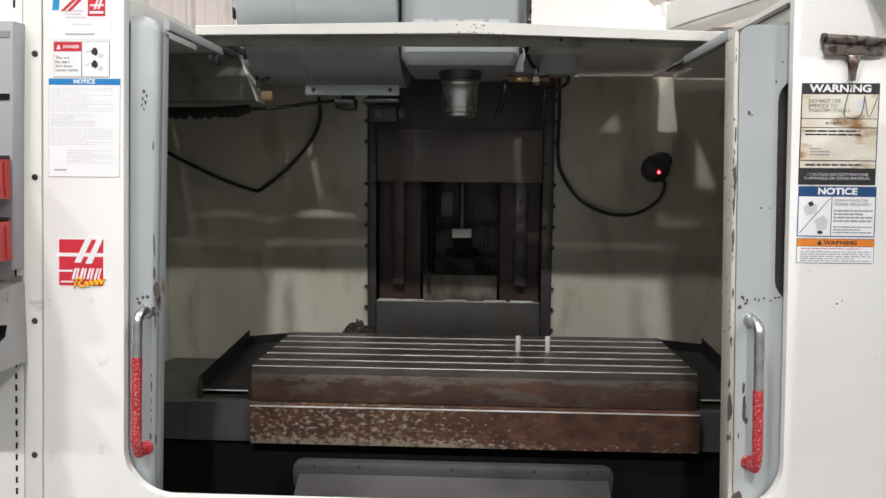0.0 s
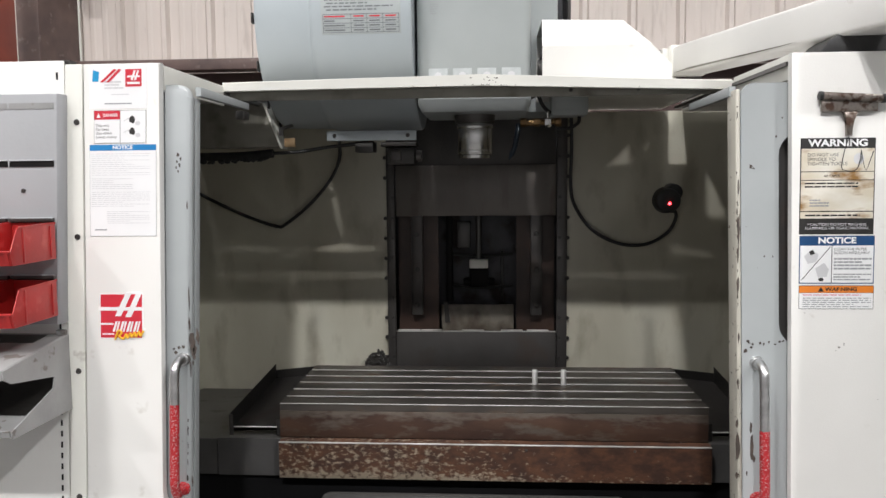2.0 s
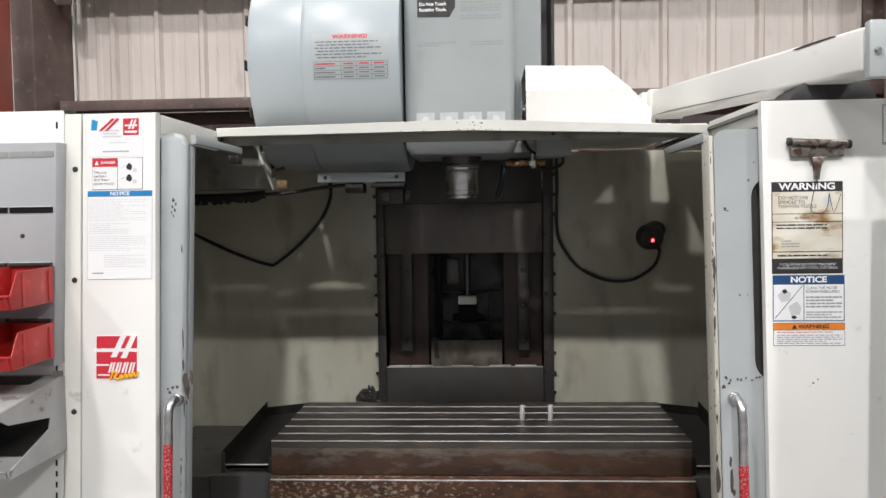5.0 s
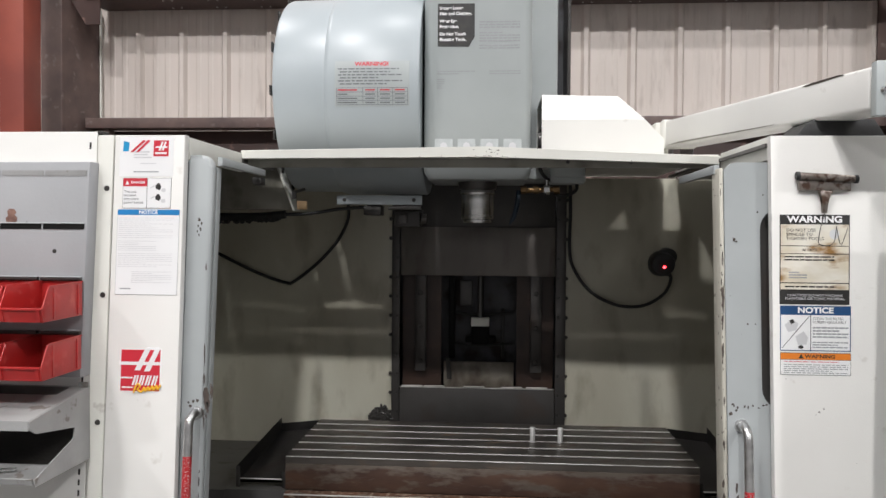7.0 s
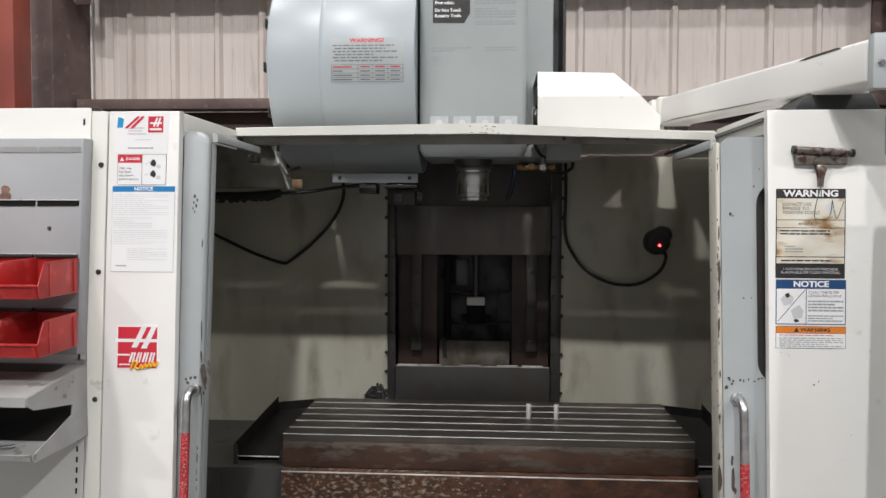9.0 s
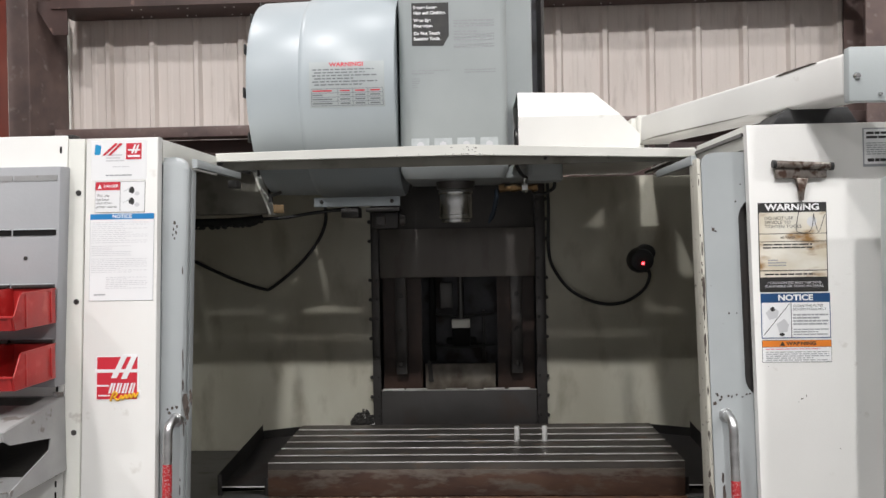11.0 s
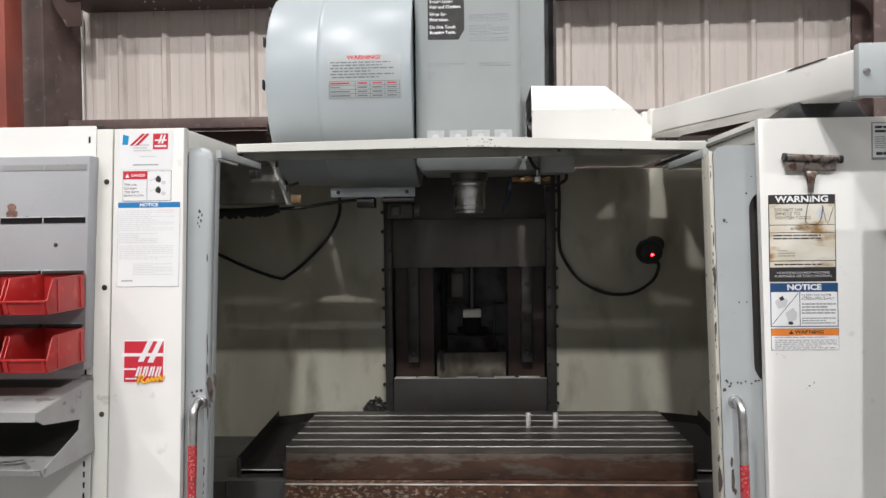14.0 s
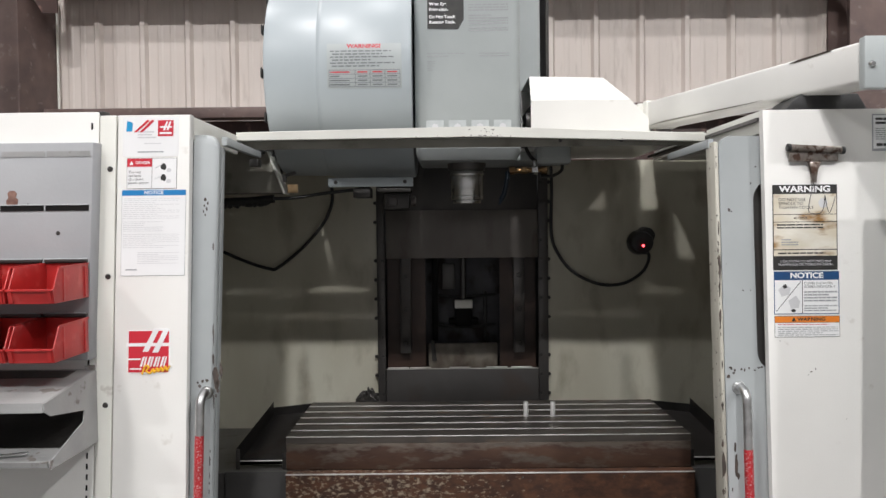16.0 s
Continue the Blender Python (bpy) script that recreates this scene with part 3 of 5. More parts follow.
part("ballscrew", rod((-0.03, 3.02, 1.2), (-0.03, 3.02, 1.95), 0.013, 16), APRON, COL)
part("motor_block", box(-0.068, 0.008, 3.03, 3.09, 1.09, 1.19, 0.01), SHADEBLACK, COL)
part("motor_block", box(-0.095, 0.035, 3.04, 3.09, 1.10, 1.125, 0.006), SHADEBLACK, COL)
for z in (1.10, 1.232):
    part("cross_hose", tube([(-0.17, 3.05, z), (-0.05, 3.04, z - 0.012), (0.11, 3.05, z - 0.004)], 0.006, 8), RUBBER, COL)
part("strut", prism([(-0.165, 0.96), (-0.145, 0.96), (-0.155, 1.045), (-0.17, 1.045)], 2.945, 2.955), DARK, COL)
part("screw_nut", box(-0.068, 0.008, 2.985, 3.03, 1.175, 1.21, 0.003), CREAM, COL, "pale bearing block")

# ---- spindle head ----
HEAD = thing("spindle_head", "light grey cast spindle head of the milling machine", "spindle head", (-0.028, 2.35, 1.7))
def tapered(x0, x1, y0, y1, z0, z1, inset, dz, bevel):
    bm = box(x0, x1, y0, y1, z0, z1)
    edges = [e for e in bm.edges if abs(e.verts[0].co.z - e.verts[1].co.z) > 0.01]
    bmesh.ops.bevel(bm, geom=edges, offset=bevel, segments=4, affect="EDGES", profile=0.5)
    bmesh.ops.bisect_plane(bm, geom=bm.verts[:] + bm.edges[:] + bm.faces[:], plane_co=(0, 0, z0 + dz), plane_no=(0, 0, 1))
    cx, cy = (x0 + x1) / 2, (y0 + y1) / 2
    for v in bm.verts:
        if v.co.z < z0 + 0.001:
            v.co.x = cx + (v.co.x - cx) * (1 - 2 * inset / (x1 - x0))
            v.co.y = cy + (v.co.y - cy) * (1 - 2 * inset / (y1 - y0))
    return bm
part("head_casting", tapered(-0.196, 0.143, 2.20, 2.56, 1.736, 3.0, 0.012, 0.022, 0.022), CASTING, HEAD)
part("rear_casting", box(-0.10, 0.25, 2.565, 2.84, 1.76, 3.0, 0.012), CASTING, HEAD)
part("nose", rod((-0.028, 2.36, 1.737), (-0.028, 2.36, 1.712), 0.066, 36, 0.062), SLATE, HEAD)
nose = rod((-0.028, 2.36, 1.712), (-0.028, 2.36, 1.612), 0.055, 40, bevel=0.003)
joined(nose, rod((-0.028, 2.36, 1.612), (-0.028, 2.36, 1.600), 0.048, 40, bevel=0.002))
joined(nose, rod((-0.028, 2.36, 1.704), (-0.028, 2.36, 1.694), 0.059, 40, bevel=0.002))
joined(nose, rod((-0.028, 2.36, 1.626), (-0.028, 2.36, 1.618), 0.0565, 40, bevel=0.001))
part("spindle_nose", nose, BRIGHT, HEAD, "bright machined spindle nose")
part("way_cover", box(-0.345, 0.268, 2.835, 2.843, 1.395, 1.588, 0.002), WAYSHEET, HEAD, "slate grey sliding way cover plate")
part("upper_way_cover", box(-0.345, 0.268, 2.846, 2.852, 1.57, 1.98, 0.002), DARK, HEAD)

# ---- tool changer drum ----
TC = thing("tool_changer", "grey drum-shaped tool changer cover with a caution label", "tool changer", (-0.48, 2.44, 1.69))
def drum_shell():
    prof = [(-0.668, 0.300), (-0.662, 0.320), (-0.650, 0.326), (-0.498, 0.329), (-0.492, 0.334), (-0.482, 0.337), (-0.209, 0.337), (-0.203, 0.333), (-0.203, 0.30)]
    bm = bmesh.new()
    seg = 128
    rings = [[bm.verts.new((x, 2.45 + r * math.sin(2 * math.pi * k / seg), 2.035 + r * math.cos(2 * math.pi * k / seg))) for k in range(seg)] for x, r in prof]
    for a, b in zip(rings, rings[1:]):
        for k in range(seg):
            bm.faces.new((a[k], a[(k + 1) % seg], b[(k + 1) % seg], b[k]))
    bm.faces.new(rings[0])
    bm.faces.new(rings[-1])
    return bm
part("drum", drum_shell(), DRUM, TC)
for k in range(14):
    a = 2 * math.pi * (k + 0.3) / 14
    part("rim_clip", box(-0.672, -0.6665, 2.45 + 0.312 * math.sin(a) - 0.012, 2.45 + 0.312 * math.sin(a) + 0.012, 2.035 + 0.312 * math.cos(a) - 0.016, 2.035 + 0.312 * math.cos(a) + 0.016, 0.003), DARK, TC)
part("mount_box", box(-0.488, -0.207, 2.33, 2.56, 2.378, 2.50, 0.004), DRUM, TC)
part("lower_lip", box(-0.490, -0.208, 2.285, 2.292, 1.657, 1.688, 0.002), DRUM, TC, "pale folded lip with two screws")
for x in (-0.465, -0.235):
    screw(x, 2.285, 1.673, 0.007, TC, DARK)

# ---- table ----
TAB = thing("machine_table", "oily steel machine table with T-slots and rusty front", "machine table", (0.02, 2.26, 0.78))
def table_top():
    """A T-slotted top: five slots along x."""
    y0, y1, zt, zb = 2.03, 2.487, 0.893, 0.80
    pts = [(y0, zb), (y0, zt)]
    for i in range(5):
        c = y0 + 0.0685 + i * 0.080
        pts += [(c - 0.008, zt), (c - 0.008, zt - 0.018), (c - 0.014, zt - 0.018), (c - 0.014, zt - 0.03), (c + 0.014, zt - 0.03), (c + 0.014, zt - 0.018), (c + 0.008, zt - 0.018), (c + 0.008, zt)]
    pts += [(y1, zt), (y1, zb)]
    return prism(pts, -0.59, 0.63, "x", bevel=0.0012)
part("slotted_top", table_top(), STEEL, TAB, smooth=False)
# Highlights on the slot and table edges, painted as pale strips.
for i in range(5):
    c = 2.03 + 0.0685 + i * 0.080 + 0.008
    part("slot_edge", box(-0.589, 0.629, c - 0.0004, c + 0.0006, 0.8908, 0.8938), EDGE, TAB, "worn slot edge with its highlight painted pale")
part("front_edge", box(-0.588, 0.628, 2.0284, 2.0304, 0.8912, 0.8937, 0.0005), EDGE, TAB, "worn front edge with its highlight painted pale")
part("front_face", box(-0.588, 0.628, 2.022, 2.028, 0.795, 0.872, 0.001), TABLEFRONT, TAB, "brown rust-stained front face")
SAD = thing("saddle_cover", "rust-speckled folded steel cover in front of the table", "way cover", (0.02, 2.0, 0.69))
part("cover_sheet", prism([(1.990, 0.686), (1.990, 0.790), (2.02, 0.794), (2.02, 0.79), (1.994, 0.786), (1.994, 0.686)], -0.584, 0.630, "x"), FLAKED, SAD, smooth=False)
# The fold's highlight line is a pale strip.
part("fold_edge", box(-0.584, 0.630, 1.9885, 1.992, 0.7885, 0.7925, 0.001), EDGE, SAD, "folded top edge with its highlight painted pale")
for x in (-0.50, -0.2, 0.12, 0.42):
    screw(x, 1.990, 0.777, 0.004, SAD, DARK)
for s, (a, b) in enumerate(((-1.14, -0.586), (0.632, 1.14))):
    tc = thing("telescopic_cover", "dark grey telescopic way cover beside the table", "way cover", ((a + b) / 2, 2.4, 0.65), group="telescopic way covers")
    mid = a + (b - a) * (0.66 if s == 0 else 0.34)
    for k, (p, q) in enumerate(((a, mid), (mid + 0.001, b))):
        lift = 0.004 if (k == 1) == (s == 0) else 0.0
        part("cover_leaf", prism([(2.02 - lift, 0.682), (2.02 - lift, 0.788 + lift), (2.86, 0.704 + lift), (2.86, 0.61)], p, q, "x", bevel=0.002), LEAF, tc, smooth=False)


def wing(x_in, x_out, label):
    w = thing("drip_tray", label, "drip tray", (x_in, 2.26, 0.80), group="table drip trays")
    bm = bmesh.new()
    prof = [(x_in, 2.05, 0.806), (x_out, 2.05, 0.802), (x_out + (0.02 if x_out < 0 else -0.02), 2.47, 0.85), (x_in, 2.487, 0.86)]
    v = [bm.verts.new(p) for p in prof]
    bm.faces.new(v)
    bmesh.ops.solidify(bm, geom=bm.faces[:], thickness=0.004)
    part("tray_floor", bm, SLATE, w, smooth=False)
    s = 1 if x_out < 0 else -1
    part("tray_edge", box(min(x_in, x_out), max(x_in, x_out), 2.046, 2.0485, 0.8145, 0.8175), EDGE, w, "worn front edge with its highlight painted pale")
    for x, h in ((x_out, 0.062), (x_in - s * 0.012, 0.05)):
        part("tray_bracket", box(min(x, x + s * 0.012), max(x, x + s * 0.012), 2.040, 2.0445, 0.792, 0.792 + h, 0.001), DARK, w)
    for a, b, h in ((1, 2, 0.052), (2, 3, 0.03), (0, 1, 0.012)):
        bm = bmesh.new()
        p, q = Vector(prof[a]), Vector(prof[b])
        f = [bm.verts.new(c) for c in (p, q, q + Vector((0, 0, h)), p + Vector((0, 0, h)))]
        bm.faces.new(f)
        bmesh.ops.solidify(bm, geom=bm.faces[:], thickness=0.003)
        part("tray_rim", bm, DARK, w, smooth=False)
    return w


wing(-0.592, -0.745, "dark steel drip tray on the table end")
wing(0.632, 0.785, "dark steel drip tray on the table end")
APR = thing("front_way_cover", "scuffed grey sheet-steel way cover under the table", "way cover", (-0.03, 1.9, 0.5))
part("sloped_sheet", prism([(1.62, 0.40), (1.62, 0.44), (1.925, 0.615), (1.948, 0.620), (1.948, 0.40)], -0.44, 0.385, "x", bevel=0.004), APRON, APR)
part("top_fold", prism([(-0.457, 0.585), (-0.457, 0.625), *arc(-0.432, 0.632, 0.025, 180, 90, 5), *arc(0.373, 0.632, 0.025, 90, 0, 5), (0.398, 0.585)], 1.950, 1.966, bevel=0.004), APRON, APR)
for x in (-0.40, -0.28, -0.03, 0.19, 0.33):
    screw(x, 1.950, 0.640, 0.005, APR, DARK)
part("saddle_body", box(-0.9, 0.9, 2.03, 2.6, 0.32, 0.678), SEAM, SAD, "saddle casting, its shade put into black", smooth=False)
for x in (0.158, 0.247):
    p = thing("dowel_pin", "bright steel dowel pin standing on the table", "pin", (x, 2.26, 0.893), group="pins on the table")
    part("shank", rod((x, 2.262, 0.872), (x, 2.262, 0.940), 0.0085, 18, bevel=0.0012), PINSTEEL, p)

# ---- fittings inside the enclosure ----
duct = thing("chip_duct", "grimy dull cream sheet-metal duct hanging under the roof", "duct", (-0.88, 2.45, 1.64))
part("duct_shell", prism([(-1.15, 1.64), (-0.641, 1.641), (-0.695, 1.780), (-1.15, 1.780)], 2.30, 2.40, bevel=0.003), DUCTPAINT, duct)
part("end_flange", prism([(-0.641, 1.637), (-0.634, 1.637), (-0.688, 1.778), (-0.695, 1.778)], 2.294, 2.36), CREAM, duct)
part("latch", prism([(-0.640, 1.676), (-0.640, 1.70), (-0.600, 1.712), (-0.596, 1.704), (-0.628, 1.694), (-0.628, 1.676)], 2.284, 2.294), APRON, duct)
solo("tan_tag", box(-0.626, -0.592, 2.290, 2.298, 1.640, 1.668, 0.001), TAN, "torn tan cardboard tag beside the duct", "tag")
cable = solo("hanging_cable", tube([(-1.15, 2.855, 1.50), (-1.05, 2.85, 1.45), (-0.93, 2.85, 1.395), (-0.82, 2.85, 1.358), (-0.78, 2.85, 1.366), (-0.68, 2.845, 1.445), (-0.60, 2.84, 1.535), (-0.56, 2.835, 1.62), (-0.555, 2.80, 1.70)], 0.0065), RUBBER, "black cable looping down the inner back wall", "cable")
tube_r = solo("hanging_cable", tube([(0.322, 2.842, 1.80), (0.326, 2.845, 1.66), (0.324, 2.848, 1.50), (0.345, 2.85, 1.42), (0.41, 2.85, 1.335), (0.51, 2.85, 1.285), (0.61, 2.85, 1.283), (0.69, 2.85, 1.328), (0.718, 2.845, 1.385), (0.708, 2.84, 1.42)], 0.0065), RUBBER, "black cable looping to the red signal lamp", "cable")
def grimy_cable():
    """A thick cable furred along its underside with oily lint."""
    bm = tube([(-1.12, 2.42, 1.618), (-0.95, 2.42, 1.616), (-0.80, 2.42, 1.618), (-0.70, 2.42, 1.626)], 0.015)
    rnd = random.Random(21)
    for i in range(150):
        x = -0.72 - 0.39 * rnd.random()
        thick = 0.3 + 0.7 * min(1.0, (-0.70 - x) / 0.15)
        m = Matrix.Translation((x, 2.42 + rnd.uniform(-0.012, 0.008), 1.612 - rnd.random() * 0.017 * thick)) @ Matrix.Diagonal((rnd.uniform(0.8, 2.2), 0.8, rnd.uniform(0.7, 1.3), 1))
        bmesh.ops.create_icosphere(bm, subdivisions=1, radius=rnd.uniform(0.003, 0.007), matrix=m)
    return bm


solo("thick_cable", grimy_cable(), RUBBER, "thick black oily cable under the duct", "cable")
solo("thin_cable", tube([(-0.70, 2.42, 1.626), (-0.62, 2.43, 1.630), (-0.52, 2.44, 1.645), (-0.42, 2.45, 1.655)], 0.006), RUBBER, "thin black cable under the tool changer", "cable")
lamp = thing("signal_lamp", "black round signal lamp glowing red on the back wall", "signal lamp", (0.68, 2.86, 1.45))
part("housing", rod((0.682, 2.868, 1.450), (0.682, 2.80, 1.450), 0.052, 28, 0.044, bevel=0.008), RUBBER, lamp)
part("shroud", rod((0.700, 2.86, 1.478), (0.704, 2.81, 1.478), 0.036, 20, 0.032, bevel=0.005), RUBBER, lamp)
part("lens", rod((0.684, 2.801, 1.438), (0.684, 2.795, 1.438), 0.0058, 16, 0.0045), REDLED, lamp, "glowing red lens")
part("gland", rod((0.705, 2.845, 1.402), (0.705, 2.845, 1.425), 0.012, 12), RUBBER, lamp)


def chip_heap():
    bm = bmesh.new()
    rnd = random.Random(5)
    for i in range(330):
        turn, far = rnd.uniform(0, math.pi), rnd.random() ** 0.5
        x, z = -0.425 + 0.050 * far * math.cos(turn), 0.775 + 0.088 * far * math.sin(turn)
        m = Matrix.Translation((x, 2.845 + rnd.uniform(-0.014, 0.010), z)) @ Euler((rnd.random() * 6, rnd.random() * 6, 0)).to_matrix().to_4x4() @ Matrix.Diagonal((1.5, 0.7, 0.8, 1))
        bmesh.ops.create_icosphere(bm, subdivisions=1, radius=rnd.uniform(0.004, 0.010), matrix=m)
    for v in bm.verts:
        v.co += Vector((rnd.uniform(-1, 1), 0, rnd.uniform(-1, 1))) * 0.002
    return bm


solo("metal_chips", chip_heap(), DARK, "dark clump of wet metal chips against the wall", "metal chips", kind="stuff", smooth=False)

# connectors below the drum
conn = thing("tool_arm_motor", "blue-black motor and connectors under the tool changer", "motor", (-0.29, 2.40, 1.60))
part("motor_body", box(-0.315, -0.225, 2.39, 2.46, 1.585, 1.640, 0.006), DARK, conn)
part("end_cap", rod((-0.222, 2.425, 1.612), (-0.205, 2.425, 1.612), 0.020, 18, 0.017), SLATE, conn)
part("bracket", box(-0.335, -0.220, 2.385, 2.47, 1.643, 1.656, 0.002), DARK, conn)
part("socket", box(-0.300, -0.268, 2.378, 2.389, 1.596, 1.628, 0.003), SLATE, conn)
part("hanger", box(-0.42, -0.36, 2.39, 2.47, 1.625, 1.660, 0.004), DARK, conn)
part("shank", rod((-0.385, 2.43, 1.66), (-0.385, 2.43, 1.69), 0.022, 16), APRON, conn)

# coolant fittings and terminal box, carried by the head
part("coolant_manifold", rod((0.115, 2.33, 1.706), (0.235, 2.33, 1.712), 0.009, 12), BRASS, HEAD, "brass coolant manifold")
for x, r in ((0.125, 0.014), (0.165, 0.013), (0.20, 0.016), (0.232, 0.013)):
    part("fitting", rod((x - 0.010, 2.33, 1.709), (x + 0.010, 2.33, 1.710), r, 6, bevel=0.0015), BRASS if x != 0.20 else BRIGHT, HEAD)
part("valve_stem", rod((0.20, 2.33, 1.71), (0.20, 2.33, 1.742), 0.006, 10), BRIGHT, HEAD)
hose = tube([(0.108, 2.33, 1.706), (0.106, 2.325, 1.68), (0.102, 2.33, 1.655), (0.096, 2.335, 1.630), (0.088, 2.34, 1.612)], 0.006, 10)
for p in smooth_path([(0.108, 2.33, 1.70), (0.106, 2.325, 1.68), (0.102, 2.33, 1.655), (0.096, 2.335, 1.630), (0.089, 2.34, 1.614)], 3):
    bmesh.ops.create_icosphere(hose, subdivisions=2, radius=0.0088, matrix=Matrix.Translation(p))
part("coolant_hose", hose, BLUEHOSE, HEAD, "dark blue jointed coolant hose")
part("hose_nozzle", rod((0.088, 2.34, 1.612), (0.080, 2.343, 1.596), 0.007, 10, 0.003), BLUEHOSE, HEAD)
part("terminal_box", box(0.215, 0.335, 2.40, 2.50, 1.735, 1.895, 0.010), CASTING, HEAD, "grey cast terminal box")
part("terminal_lid", box(0.228, 0.322, 2.392, 2.399, 1.755, 1.825, 0.003), CASTING, HEAD)
part("box_cable", tube([(0.19, 2.42, 1.88), (0.172, 2.40, 1.84), (0.178, 2.39, 1.79), (0.20, 2.40, 1.755), (0.225, 2.42, 1.745)], 0.006), RUBBER, HEAD)
part("box_cable", tube([(0.31, 2.44, 1.735), (0.308, 2.46, 1.715), (0.28, 2.50, 1.70), (0.24, 2.50, 1.70)], 0.006), RUBBER, HEAD)
part("side_screw", rod((0.142, 2.26, 1.79), (0.150, 2.26, 1.775), 0.010, 14), DARK, HEAD)

# ---- control arm over the right cabinet ----
ARM = thing("control_arm", "cream square-tube pendant arm reaching out over the cabinet", "control arm", (0.75, 1.8, 1.80))


def skewed_tube(a, b, w):
    """A tube from the far section a to the near section b; a section is x, y, low z, high z."""
    bm = bmesh.new()
    ring = [[bm.verts.new(p) for p in ((x, y, lo), (x + w, y, lo), (x + w, y, hi), (x, y, hi))] for x, y, lo, hi in (a, b)]
    bm.faces.new(ring[0])
    bm.faces.new(ring[1][::-1])
    for k in range(4):
        bm.faces.new((ring[0][k], ring[0][(k + 1) % 4], ring[1][(k + 1) % 4], ring[1][k]))
    bmesh.ops.bevel(bm, geom=bm.edges[:], offset=0.009, segments=3, affect="EDGES", profile=0.5)
    return bm


part("arm_tube", skewed_tube((0.580, 2.36, 1.850, 1.938), (0.806, 1.425, 1.826, 1.918), 0.10), WHITE, ARM)
part("arm_collar", skewed_tube((0.570, 2.366, 1.846, 1.942), (0.577, 2.340, 1.846, 1.942), 0.11), CREAM, ARM)
def arm_strip(outline):
    """A thin strip lying on the long side of the arm; the outline is way along the arm, height."""
    bm = bmesh.new()
    rows = []
    for off in (0.0010, -0.004):
        rows.append([bm.verts.new((0.580 + 0.226 * k - 0.972 * off, 2.36 - 0.935 * k - 0.235 * off, z)) for k, z in outline])
    bm.faces.new(rows[0])
    bm.faces.new(rows[1][::-1])
    n = len(outline)
    for i in range(n):
        bm.faces.new((rows[0][i], rows[0][(i + 1) % n], rows[1][(i + 1) % n], rows[1][i]))
    return bm


part("torn_seam", arm_strip([(0.765, 1.9165), (0.785, 1.9135), (0.83, 1.9140), (0.915, 1.9165), (0.90, 1.9185), (0.80, 1.9190)]), CHIP, ARM, "torn dark seam", smooth=False)
# Streak holds grime and the shade of the arm's lower edge.
part("grime_shade_streak", arm_strip([(0.03, 1.8555), (0.25, 1.8505), (0.60, 1.8425), (0.66, 1.8430), (0.45, 1.8490), (0.28, 1.8545), (0.12, 1.8590)]), DUCTPAINT, ARM, "brown grime and painted shade along the lower edge")
part("arm_root", box(0.556, 0.600, 2.364, 2.46, 1.80, 1.935, 0.004), CREAM, ARM)
part("end_box", box(0.806, 1.12, 1.398, 1.423, 1.812, 1.925, 0.004), CASTING, ARM, "blue-grey folded end box")
part("drop_post", box(1.02, 1.12, 1.385, 1.42, 1.662, 1.811, 0.004), CASTING, ARM)
part("pendant_case", box(0.878, 1.50, 1.33, 1.43, 0.94, 1.66, 0.012), CASTING, ARM, "grey control pendant case")
for x, z, r in ((0.822, 1.864, 0.0085), (0.868, 1.826, 0.005)):
    part("bolt", rod((x, 1.399, z), (x, 1.391, z), r, 16, r * 0.6), BRIGHT, ARM)
rubber = solo("arm_rest_block", prism([(0.722, 1.7945), (0.745, 1.822), (0.765, 1.835), (0.90, 1.835), (0.925, 1.7945)], 1.60, 1.72, bevel=0.005), RUBBER, "black rubber rest block under the pendant arm", "rest block")

# ---- squeegee hanging on the front panel ----
sq = thing("squeegee", "rusty steel squeegee hanging on the white panel", "squeegee", (0.77, 1.55, 1.61))
part("blade_holder", rod((0.716, 1.557, 1.701), (0.838, 1.557, 1.694), 0.0085, 16, bevel=0.0015), RUST, sq)
part("clamp", lean(box(0.717, 0.832, 1.558, 1.568, 1.668, 1.692, 0.003), 0.0), RUST, sq, "rust-stained clamp plate")
part("neck", prism([(0.760, 1.668), (0.792, 1.668), (0.781, 1.650), (0.780, 1.618), (0.769, 1.618), (0.769, 1.650)], 1.556, 1.566, bevel=0.002), RUST, sq)
for x, z in ((0.7135, 1.7012), (0.8405, 1.6938)):
    part("end_cap", rod((x - 0.004, 1.557, z), (x + 0.004, 1.557, z), 0.0095, 14, bevel=0.001), RUBBER, sq)
part("wire_loop", tube([(0.776, 1.562, 1.618), (0.768, 1.5632, 1.585), (0.764, 1.5640, 1.552), (0.774, 1.5640, 1.545), (0.792, 1.5640, 1.546), (0.800, 1.5640, 1.560), (0.803, 1.5640, 1.588)], 0.0008, 6, steps=3), RUBBER, sq)
part("wire_tail", tube([(0.803, 1.5640, 1.588), (0.808, 1.5642, 1.562), (0.814, 1.5642, 1.546), (0.822, 1.5642, 1.566), (0.828, 1.5642, 1.586)], 0.0007, 6, steps=2), RUBBER, sq)


